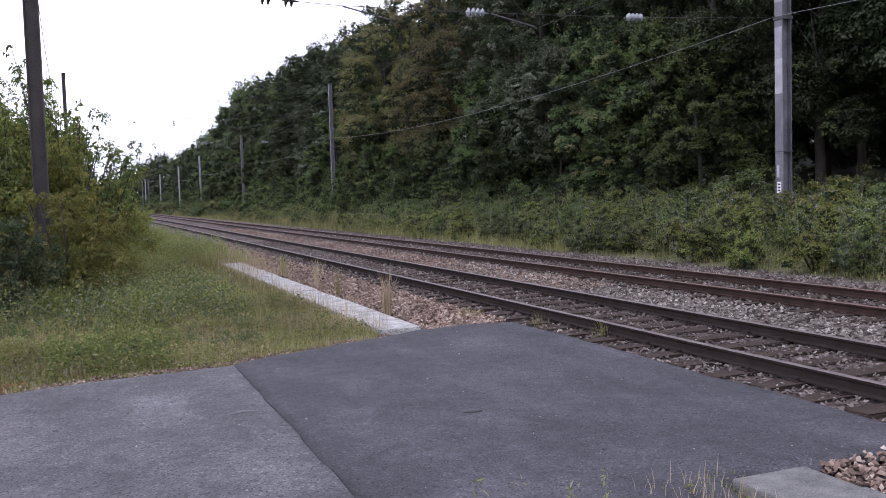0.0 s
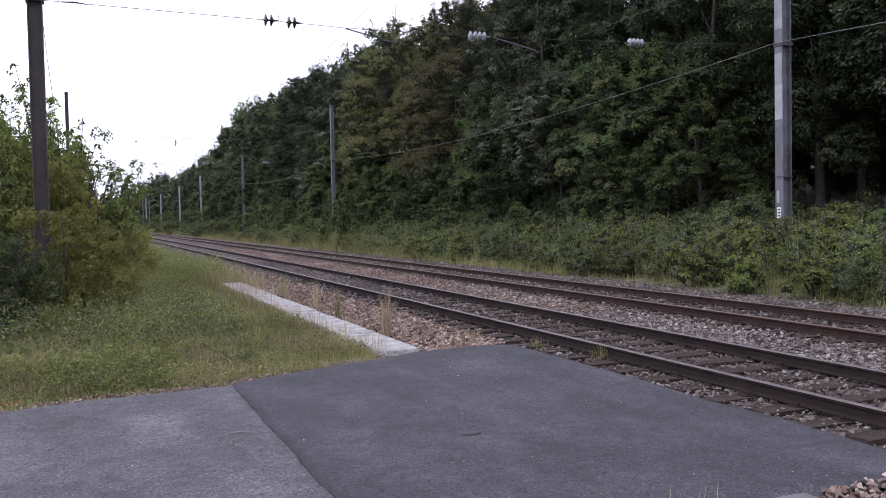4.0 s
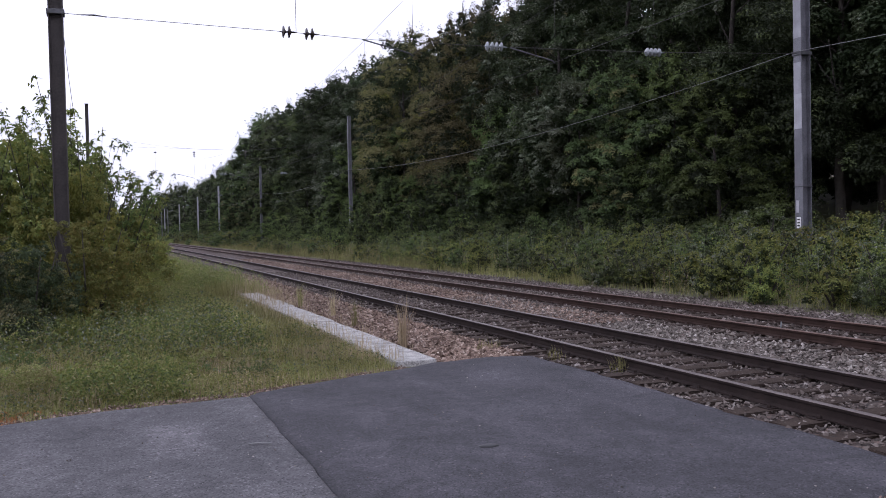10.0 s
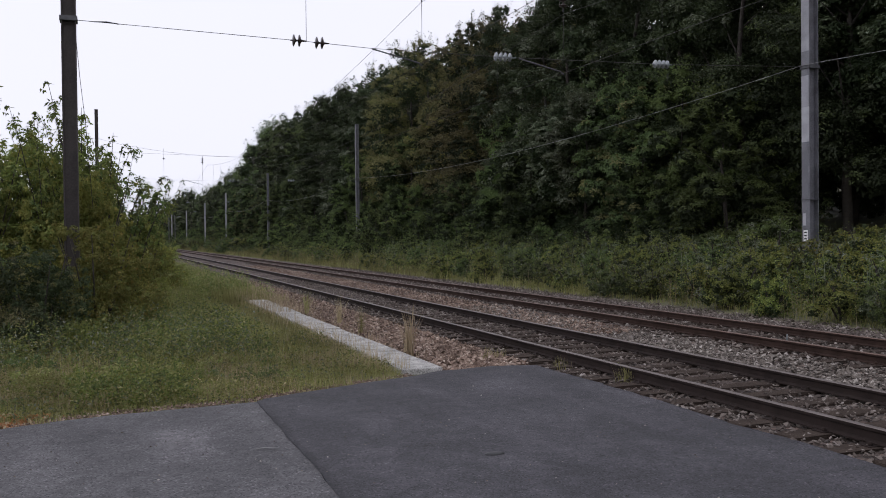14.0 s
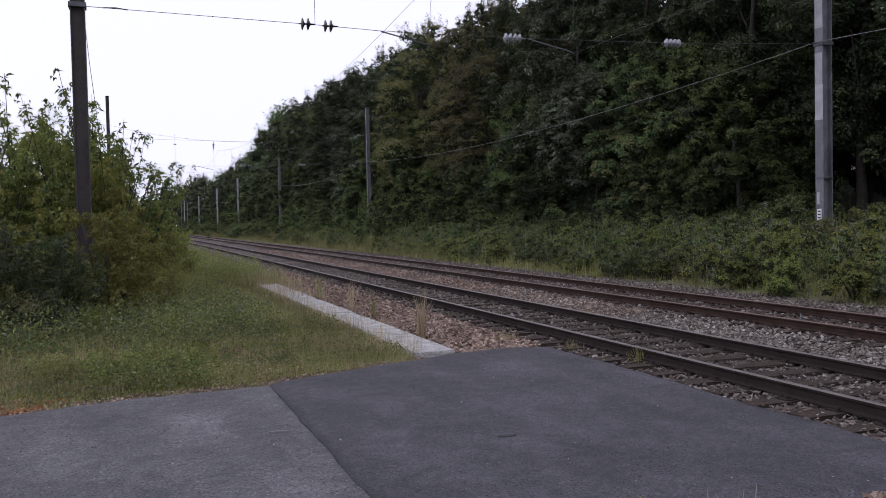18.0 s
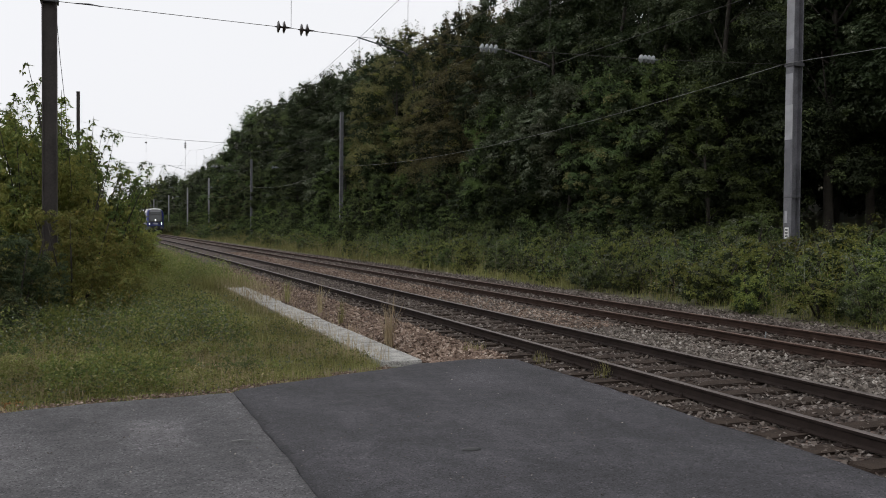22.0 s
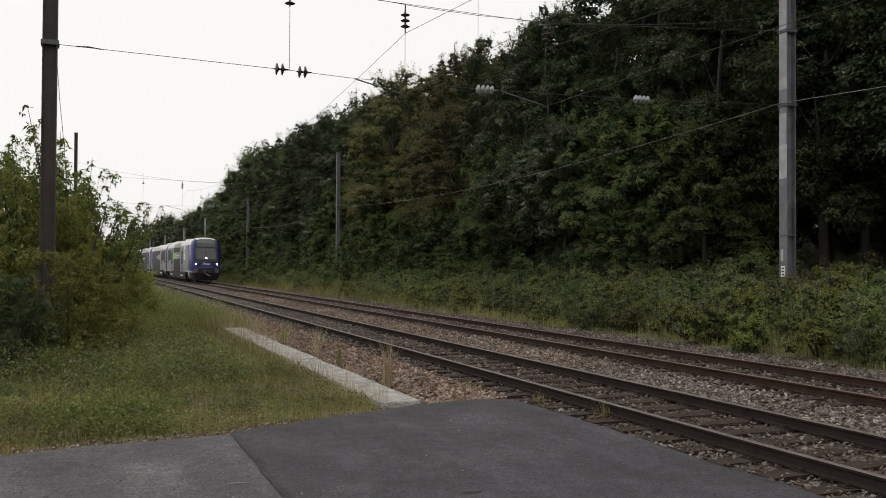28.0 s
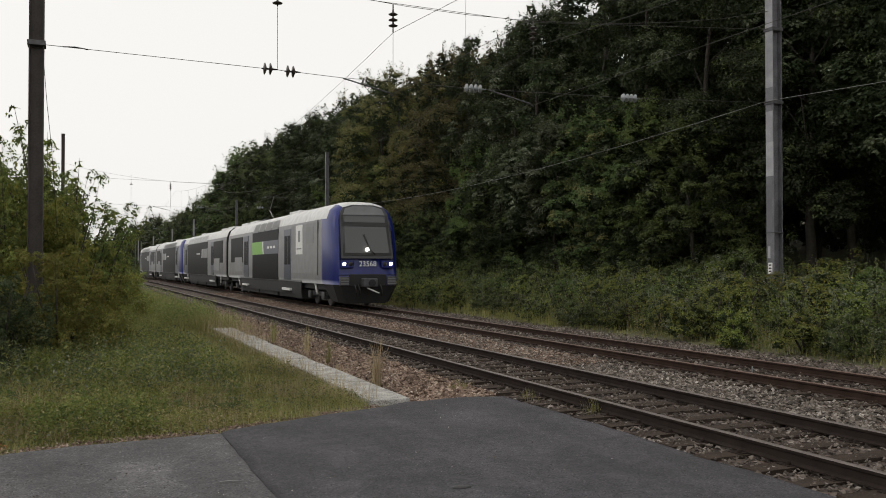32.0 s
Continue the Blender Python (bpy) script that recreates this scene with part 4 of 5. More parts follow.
def left_side():
    rng = random.Random(21)
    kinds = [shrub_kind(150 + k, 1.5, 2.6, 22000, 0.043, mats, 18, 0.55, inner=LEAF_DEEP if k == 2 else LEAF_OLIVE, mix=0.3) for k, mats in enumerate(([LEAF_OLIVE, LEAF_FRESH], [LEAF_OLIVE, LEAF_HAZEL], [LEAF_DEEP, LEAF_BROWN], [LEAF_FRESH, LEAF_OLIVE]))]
    lab = ["dense yellow-green thorny shrub beside the mast", "mid-green overgrown shrub beside the grass", "dark shrub with some reddish-yellow leaves", "fresh green shrub along the line"]
    spots = [(-5.6, 16.2, 1.15, 2), (-4.0, 15.8, 1.1, 2), (-2.6, 16.6, 0.95, 2), (-1.3, 17.4, 0.78, 2), (-0.35, 18.8, 1.0, 0), (-3.2, 19, 1.35, 1), (-5.2, 19.4, 1.4, 0), (-0.6, 21.8, 1.2, 0), (0.0, 24, 1.0, 1), (-2, 23, 1.45, 3), (0.1, 28, 1.1, 0), (-1.4, 29, 1.4, 0), (0.35, 33, 1.1, 3), (-1.0, 37, 1.4, 1), (0.6, 41, 1.2, 0), (0.8, 48, 1.25, 3), (0.9, 56, 1.35, 1), (1.2, 66, 1.4, 0), (1.3, 78, 1.5, 1), (1.2, 92, 1.6, 3), (0.9, 110, 1.8, 1), (0.0, 130, 2.0, 0)]
    for x, y, s, k in spots:
        if x > -0.4 and 23 < y < 100:
            x += 0.011 * y
        plant("shrub", lab[k], "shrub", kinds[k], scaled(x, y, -0.25, rng.uniform(0, 360), s * rng.uniform(0.9, 1.05), s * (1.0 if y < 17.5 or x > -0.4 else 1.25)), "shrubs round the dark mast", ("stalk", "foliage"))
    saps = []
    for k, mats in enumerate(([LEAF_FRESH, LEAF_HAZEL], [LEAF_HAZEL, LEAF_FRESH], [LEAF_FRESH, LEAF_OLIVE])):
        r2 = np.random.default_rng(170 + k)
        p, n, st = [], [], []
        for b in range(9):
            th = r2.uniform(0, math.tau)
            tip = Vector((math.cos(th) * r2.uniform(0.4, 2.1), math.sin(th) * r2.uniform(0.4, 2.1), r2.uniform(2.6, 5.4)))
            base = Vector((0.12 * math.cos(th), 0.12 * math.sin(th), 0))
            mid = base.lerp(tip, 0.5) + Vector((r2.normal() * 0.12, r2.normal() * 0.12, 0.4))
            me = finish(tubed([base, mid, tip], [0.03, 0.018, 0.005], 5), "stem")
            me.materials.append(BARK)
            st.append(me)
            for tw in range(19):
                s = r2.uniform(0.25, 1.0)
                c = base.lerp(mid, s * 2) if s < 0.5 else mid.lerp(tip, s * 2 - 1)
                d = unit(r2.normal(size=(1, 3)))[0] * r2.uniform(0.25, 0.75) * (1.25 - 0.8 * s)
                for q in range(16):
                    e = r2.uniform(0.1, 1.0)
                    p.append((c.x + d[0] * e + r2.normal() * 0.03, c.y + d[1] * e + r2.normal() * 0.03, c.z + (abs(d[2]) * 0.8 - 0.25 * e * e) * e + r2.normal() * 0.03))
                    n.append((d[0] * 2 + r2.normal() * 0.5, d[1] * 2 + r2.normal() * 0.5, 0.6))
        v, f = leaves(r2, np.array(p), np.array(n), 0.145, 0.052, 0.6)
        saps.append((*st, raw("foliage", v, f, mats, (r2.uniform(size=len(f)) < 0.3).astype(int))))
    for x, y, s, k in [(-6.4, 24, 0.9, 0), (-5.0, 25, 1.0, 1), (-3.6, 24.5, 0.98, 2), (-2.6, 26, 1.08, 0), (-1.6, 25.5, 1.02, 1), (-0.45, 26, 0.95, 0), (-1.0, 24.6, 1.0, 2), (0.0, 25.2, 0.85, 1), (0.7, 33, 0.46, 2), (-4.4, 28, 1.1, 2), (0.1, 36, 0.62, 1), (0.6, 43, 0.48, 2), (-1.8, 30, 1.1, 1), (-5.8, 22, 0.8, 2), (-3.0, 22.5, 0.85, 0), (-1.5, 23, 0.85, 2), (-7.2, 26, 1.0, 0), (-4.0, 26.5, 1.05, 1), (-2.2, 28, 1.1, 2), (0.0, 31, 0.6, 1), (0.5, 39, 0.55, 0), (-0.7, 24.2, 1.06, 1), (-0.15, 24.4, 1.0, 0), (0.4, 25.2, 0.84, 2), (0.6, 26.6, 0.7, 0), (0.9, 29.5, 0.5, 1), (-1.0, 22.8, 0.9, 0), (-0.25, 23.2, 0.9, 2), (0.25, 23.8, 0.8, 1)]:
        plant("sapling", "slender young tree with long drooping green leaves", "sapling", saps[k], scaled(x, y, -0.2, rng.uniform(0, 360), s), "saplings behind the mast", ("stem",) * 9 + ("foliage",))
    herbs("orange_litter", "patch of orange dry litter at the path's edge", (-2.2, -0.75), (9.7, 11.2), 2600, 0.06, 0.05, [LITTER, LITTER, STRAW], 41, lambda x, y: edge_far(x) - 0.02 < y < edge_far(x) + 0.55 + 0.4 * noise.noise((x * 4, y * 2, 0)))
    herbs("dry_patch", "brown dried weeds at the path's edge", (0.9, 2.2), (10.6, 12.3), 3800, 0.12, 0.035, [LEAF_BROWN, LEAF_BROWN, STRAW, LEAF_OLIVE], 64, lambda x, y: y > edge_far(x) and noise.noise((x * 2.5, y * 2.5, 3)) > -0.2)
    herbs("leafy_patch", "dense leafy green weeds at the path's edge", (-0.5, 0.8), (10.6, 12.6), 7000, 0.34, 0.05, [LEAF_HAZEL, LEAF_FRESH, LEAF_FRESH, GRASS], 65, lambda x, y: y > edge_far(x) + 0.1 and noise.noise((x * 1.6, y * 1.6, 9)) > -0.15)
    verge("dry_tuft", "low dry grass beside the kerb", (4.4, 4.75), (13.3, 13.9), 60, 0.25, 0.007, STRAW, 42)
    verge("edge_grass", "dry thin grass growing over the path's edge", (-8, 3.7), (8.2, 11.9), 9000, 0.06, 0.006, STRAW, 43, 1.0, lambda x, y: edge_far(x) - 0.12 < y < edge_far(x) + 0.35)
    verge("lawn_grass", "short rough green and straw-coloured grass", (-9, 3.7), (8.6, 16.5), 100000, 0.11, 0.008, GRASS, 31, 1.0, on_lawn)
    verge("tall_grass", "taller rough grass towards the shrubs", (-7, 3.4), (13.5, 34), 30000, 0.24, 0.01, GRASS, 32, 1.2, lambda x, y: on_lawn(x, y) and x < 2.9)
    verge("dry_grass", "dry straw-coloured grass patches", (-8, 3.7), (9.0, 16), 30000, 0.19, 0.007, STRAW, 33, 1.0, lambda x, y: on_lawn(x, y) and noise.noise((x * 0.9, y * 0.9, 5)) > -0.05)
    herbs("lawn_weeds", "low broad-leaved weeds in the grass", (-8, 3.6), (9.4, 17.5), 84000, 0.22, 0.042, [LEAF_FRESH, LEAF_HAZEL, GRASS, GRASS, LEAF_SILVER, LEAF_OLIVE], 34, on_lawn)
    herbs("tall_weeds", "tall leafy weeds before the shrubs", (-7, 2.3), (13.6, 20), 64000, 0.66, 0.058, [LEAF_HAZEL, LEAF_FRESH, GRASS, LEAF_MID, LEAF_SILVER], 35, on_lawn)
    herbs("line_side_weeds", "leafy weeds along the old platform edge", (0.2, 3.5), (15.5, 60), 44000, 0.45, 0.045, [LEAF_FRESH, LEAF_HAZEL, LEAF_FRESH, GRASS], 36, lambda x, y: x < 2.4 or y > 30, 1.6)
    verge("line_side_grass", "rough pale grass along the old platform", (0.6, 3.7), (16, 70), 18000, 0.24, 0.012, GRASS, 49, 1.7, lambda x, y: x < 3.0 or y > 28)
    verge("bank_tall_grass", "tall pale grass between ballast and shrubs", (14.6, 18.6), (26, 170), 30000, 0.4, 0.014, GRASS, 47, 1.3)
    verge("bank_brown_grass", "faded brownish grass between ballast and shrubs", (14.6, 19), (40, 240), 26000, 0.6, 0.02, LEAF_BROWN, 81, 1.2)
    verge("bank_dry_grass", "dry straw stalks among the bank weeds", (15, 20), (9, 100), 5000, 0.75, 0.006, STRAW, 48, 1.4)
    herbs("kerb_weeds", "tall leafy weeds grown over the old platform edge", (2.6, 4.9), (29, 120), 42000, 0.75, 0.06, [LEAF_FRESH, GRASS, LEAF_HAZEL], 60, None, 1.7)
    verge("kerb_weed_grass", "tall grass grown over the old platform edge", (2.8, 5.1), (27, 120), 15000, 0.4, 0.012, GRASS, 61, 1.7)
    verge("kerb_weed_straw", "dry seed stalks over the old platform edge", (3.6, 4.85), (22, 80), 1600, 0.6, 0.007, STRAW, 62, 1.7)
    herbs("flowering_weeds", "tall spiky weeds with pale flowering tips on the bank", (17.2, 20.6), (12, 46), 26000, 1.7, 0.055, [LEAF_SILVER, LEAF_FRESH, LEAF_HAZEL], 82, None, 1.2)
    verge("seed_stalks", "pale seed heads standing over the bank weeds", (16.2, 20.6), (12, 60), 1100, 1.5, 0.011, LEAF_SILVER, 63, 1.4)
    clump = [shrub_kind(220 + k, 0.5, 0.3, 1100, 0.03, mats, 9, 0.0, mix=0.35)[1:] for k, mats in enumerate(([LEAF_FRESH, GRASS], [GRASS, LEAF_FRESH], [LEAF_HAZEL, LEAF_MID]))]
    r3 = random.Random(77)
    spots = [(-0.2, 11.6), (0.3, 11.9), (-0.9, 12.6), (0.9, 12.2), (-1.4, 13.6), (-2.2, 13.0), (1.3, 13.2), (0.1, 13.4), (-3.2, 12.4)]
    spots += [(r3.uniform(-5.5, 3.2), r3.uniform(10.9, 17.5)) for _ in range(80)]
    for x, y in spots:
        if on_lawn(x, y - 0.3) and x < 3.0:
            k, s = r3.choice((0, 0, 1, 1, 2)), r3.uniform(0.45, 1.05)
            plant("weed_clump", ["leafy green weed clump in the rough grass", "pale grassy clump in the rough grass", "darker leafy weed clump in the rough grass"][k], "weeds", clump[k], scaled(x, y, -0.22, r3.uniform(0, 360), s, s * r3.uniform(0.8, 1.3)), "weed clumps on the verge", ("foliage",))
    verge("edge_stems", "upright green and yellow stems at the lawn's front edge", (1.8, 3.72), (10.5, 15), 3500, 0.17, 0.006, GRASS, 66, 1.0, lambda x, y: on_lawn(x, y) and y < edge_far(x) + 3.0)
    verge("kerb_back_grass", "short rough grass behind the kerb", (2.4, 3.74), (15, 32), 14000, 0.13, 0.008, GRASS, 83, 1.3)
    fan(4.46, 13.62, 80, 0.9, 0.011, 0.3, STRAW, "dry_grass_tuft", "sparse fan of tall dry straw stalks beside the kerb", 71)
    fan(4.62, 14.3, 26, 0.5, 0.01, 0.25, STRAW, "dry_grass_tuft", "small tuft of dry straw stalks in the ballast", 72)
    fan(4.66, 17.4, 40, 0.6, 0.008, 0.4, GRASS, "grass_tuft", "rough grass tuft beside the kerb", 73)
    fan(4.75, 19.6, 46, 0.75, 0.008, 0.45, STRAW, "dry_grass_tuft", "pale dry grass tuft beside the kerb", 74)
    fan(4.6, 22.5, 60, 0.7, 0.009, 0.5, GRASS, "grass_tuft", "rough grass tuft beside the kerb", 75)
    fan(5.55, 12.75, 70, 0.2, 0.008, 0.5, GRASS, "grass_tuft", "low grass tuft in the ballast at the asphalt's corner", 76, 0.22)
    fan(-0.5, 16.3, 420, 0.62, 0.011, 0.45, LEAF_FRESH, "grass_tuft", "lush bright green grass tuft before the shrubs", 77, 0.3)
    fan(2.25, 15.5, 120, 0.3, 0.01, 0.4, LEAF_MID, "grass_tuft", "small dark green tuft in the lawn", 78, 0.12)
    fan(6.16, 9.95, 40, 0.26, 0.008, 0.5, GRASS, "grass_tuft", "small weed tuft between the asphalt and the rail", 79, 0.12)
    fan(5.98, 11.3, 36, 0.2, 0.008, 0.5, GRASS, "grass_tuft", "small weed tuft between the asphalt and the rail", 80, 0.15)
    verge("kerb_side_grass", "rough grass leaning over the kerb's edge", (3.35, 3.78), (11.8, 40), 1700, 0.13, 0.007, GRASS, 50, 1.5)
    verge("kerb_side_straw", "dry stalks leaning over the kerb's edge", (3.4, 3.9), (11.8, 40), 1200, 0.34, 0.006, STRAW, 51, 1.4)
    herbs("rail_side_weeds", "small weeds between the asphalt and the rail", (5.45, 6.1), (5.2, 12.6), 500, 0.14, 0.035, [LEAF_FRESH, GRASS], 52)
    herbs("ballast_weeds", "small weeds sprouting in the ballast", (4.4, 5.6), (11.9, 16), 420, 0.13, 0.035, [LEAF_FRESH, STRAW], 53)
    weed_kinds = []
    for k in range(3):
        r2 = np.random.default_rng(200 + k)
        stem = tubed([(0, 0, 0), (0.03, 0.01, 0.4), (0.0, 0.05, 0.8)], [0.005, 0.004, 0.002], 5)
        p, n = [], []
        for q in range(46):
            z = r2.uniform(0.15, 0.8)
            th, d = r2.uniform(0, math.tau), r2.uniform(0.02, 0.14) * (1.15 - z)
            p.append((d * math.cos(th), d * math.sin(th) + 0.03, z))
            n.append((math.cos(th), math.sin(th), 0.7))
        v, f = leaves(r2, np.array(p), np.array(n), 0.05, 0.014, 0.1)
        me = finish(stem, "stem")
        me.materials.append(LEAF_SILVER)
        weed_kinds.append((me, raw("foliage", v, f, [LEAF_SILVER, GRASS], (r2.uniform(size=len(f)) < 0.6).astype(int))))
    for x, y, s, k in [(1.6, 3.6, 0.98, 0), (1.8, 3.62, 0.95, 1), (2.06, 3.6, 0.86, 2), (2.12, 3.66, 0.8, 0), (2.22, 3.6, 0.9, 1), (2.34, 3.7, 0.75, 2), (1.95, 3.5, 0.7, 1)]:
        plant("wild_weed", "thin pale stalk of wild weed before the path", "weed", weed_kinds[k], scaled(x, y, -0.22, rng.uniform(0, 360), s * 0.85), "weeds before the path", ("stem", "foliage"))
    herbs("corner_weeds", "low weeds beside the stained kerb end", (3.3, 3.72), (3.7, 4.6), 260, 0.13, 0.03, [GRASS, LEAF_FRESH], 44)
    verge("corner_grass", "thin dry grass beside the stained kerb end", (3.1, 3.74), (3.6, 4.65), 160, 0.16, 0.006, STRAW, 45)
    verge("near_grass", "rough grass on the near side of the path", (-6, 3.7), (-3, 3.3), 9000, 0.14, 0.012, GRASS, 46)
    verge("kerb_grass", "dry grass along the kerb", (4.32, 4.72), (15.5, 60), 700, 0.38, 0.009, STRAW, 37, 1.3)
    verge("bank_grass", "rough green grass at the foot of the bank", (15.0, 20.5), (8, 260), 70000, 0.2, 0.016, GRASS, 38, 1.7)
    herbs("bank_weeds", "leafy weeds at the foot of the bank", (14.9, 19), (8, 60), 24000, 0.5, 0.07, [LEAF_FRESH, LEAF_HAZEL, LEAF_MID], 39, None, 1.4)
    herbs("tall_bank_weeds", "tall nettles and flowering weeds on the bank", (15.6, 21), (8, 95), 80000, 1.35, 0.07, [LEAF_FRESH, LEAF_OLIVE, LEAF_HAZEL, LEAF_SILVER], 40, None, 1.6)


# ---- the train ----
BLUE = plain("train_blue", (0.007, 0.016, 0.15), 0.3, wear=0.15)
SILVER = plain("train_silver_grey", (0.235, 0.235, 0.24), 0.5, 0.1, wear=0.15)
ROOF = plain("train_pale_roof", (0.66, 0.66, 0.65), 0.5, wear=0.25)
ROOF_PANE = plain("train_roof_pane", (0.40, 0.40, 0.40), 0.35, wear=0.15)
DARK_GLASS = glass_material("train_dark_window_band", (0.006, 0.006, 0.0075), 0.4, 0.03)
SCREEN = glass_material("train_windscreen", (0.06, 0.064, 0.064), 0.08)
MASK = plain("train_front_mask", (0.035, 0.036, 0.04), 0.35, wear=0.15)
GREY_FACE = plain("train_front_grey", (0.16, 0.165, 0.17), 0.4, wear=0.15)
UNDER = plain("train_underframe", (0.02, 0.02, 0.021), 0.8, wear=0.4)
GREEN = plain("train_green_patch", (0.16, 0.42, 0.03), 0.4, wear=0.1)
DOOR = plain("train_door_dark", (0.018, 0.024, 0.055), 0.35, wear=0.15)
HEADLIGHT = glow("headlight", (1.0, 0.98, 0.92), 16.0)
NUMBER_WHITE = plain("train_number_white", (0.9, 0.9, 0.9), 0.6, wear=0.05)
CAR = 26.2


def shell_outline(z_scale=1.0):
    """Half section of the car body, from the sole bar up over the roof."""
    return [(1.36, 0.95), (1.41, 1.15), (1.41, 2.4), (1.405, 3.2), (1.36, 3.6), (1.22, 3.95), (0.95, 4.18), (0.55, 4.29), (0.0, 4.32)]


def nose_y(z):
    """How far the raked front stands back at height z."""
    return 0.0 if z < 1.9 else 0.34 * ((z - 1.9) / 2.4) ** 1.3 * 2.2


def car_body():
    half = shell_outline()
    prof = half + [(-x, z) for x, z in half[-2::-1]]
    secs = [(0.0, 0.80, 1.0), (0.1, 0.88, 1.0), (0.35, 0.945, 0.9), (0.9, 0.985, 0.6), (1.68, 1.0, 0.25), (1.7, 1.0, 0.25), (1.72, 1.0, 0.24), (2.3, 1.0, 0.0), (7.0, 1, 0), (14.0, 1, 0), (20.0, 1, 0), (25.5, 1, 0), (CAR - 0.25, 0.985, 0)]
    bm = bmesh.new()
    rings = []
    for y, s, k in secs:
        top = 1 - 0.06 * (1 - s) * 5 if y < 1 else 1
        rings.append([bm.verts.new((x * s, y + k * nose_y(z), 0.95 + (z - 0.95) * top)) for x, z in prof])
    n = len(prof)
    for j, (a, b) in enumerate(zip(rings, rings[1:])):
        for i in range(n - 1):
            f = bm.faces.new((a[i + 1], a[i], b[i], b[i + 1]))
            roof = 4 <= i <= n - 6
            crest = 6 <= i <= n - 8
            f.material_index = 2 if crest else (0 if (secs[j][0] < 1.7 and not (roof and secs[j][0] > 0.8)) else (2 if roof else 1))
            f.smooth = True
        bm.faces.new((b[0], b[-1], a[-1], a[0])).material_index = 3
    f = bm.faces.new(rings[0])
    f.material_index = 0
    bm.faces.new(rings[-1][::-1]).material_index = 3
    return bm


def slab(y0, y1, z0, z1, out=1.412, thick=0.006, tilt=0.0, side=-1):
    """A flat panel on the car's flank."""
    x0, x1 = side * (out - thick), side * (out + thick)
    bm = boxed(min(x0, x1), max(x0, x1), y0, y1, z0, z1)
    if tilt:
        for v in bm.verts:
            v.co.y += tilt * (v.co.z - z0)
    return bm


def front_panel(pts, depth=0.02, lift=0.012):
    """A panel on the raked front, from (x, z) corners."""
    bm = bmesh.new()
    a = [bm.verts.new((x, nose_y(z) - lift - depth, z)) for x, z in pts]
    b = [bm.verts.new((x, nose_y(z) + 0.1, z)) for x, z in pts]
    n = len(pts)
    bm.faces.new(a)
    bm.faces.new(b[::-1])
    for i in range(n):
        bm.faces.new((a[(i + 1) % n], a[i], b[i], b[(i + 1) % n]))
    bmesh.ops.recalc_face_normals(bm, faces=bm.faces)
    return bm


def text_mesh(s, size, depth=0.004):
    cu = bpy.data.curves.new("number", "FONT")
    cu.body, cu.size, cu.extrude, cu.align_x, cu.align_y = s, size, depth, "CENTER", "CENTER"
    tmp = bpy.data.objects.new("tmp", cu)
    scene.collection.objects.link(tmp)
    me = bpy.data.meshes.new_from_object(tmp.evaluated_get(bpy.context.evaluated_depsgraph_get()))
    bpy.data.objects.remove(tmp)
    me.materials.clear()
    return me


def bogie(parent, y):
    b = part("bogie", boxed(-1.05, 1.05, y - 1.5, y + 1.5, 0.42, 0.62, bevel=0.04), UNDER, parent)
    for s in (-1, 1):
        for e in (-1.15, 1.15):
            part("wheel", lathe([(0.40, -0.06), (0.46, -0.05), (0.45, 0.05), (0.3, 0.06)], 20, "X", (s * 0.76, y + e, 0.46)), STEEL, b)
            part("axle_box", boxed(s * 1.02 - 0.14, s * 1.02 + 0.14, y + e - 0.2, y + e + 0.2, 0.3, 0.62, bevel=0.04), STEEL, b)
        part("damper", tubed([(s * 1.2, y - 0.5, 0.5), (s * 1.25, y - 0.3, 0.95)], 0.05, 8), WHITE, b)


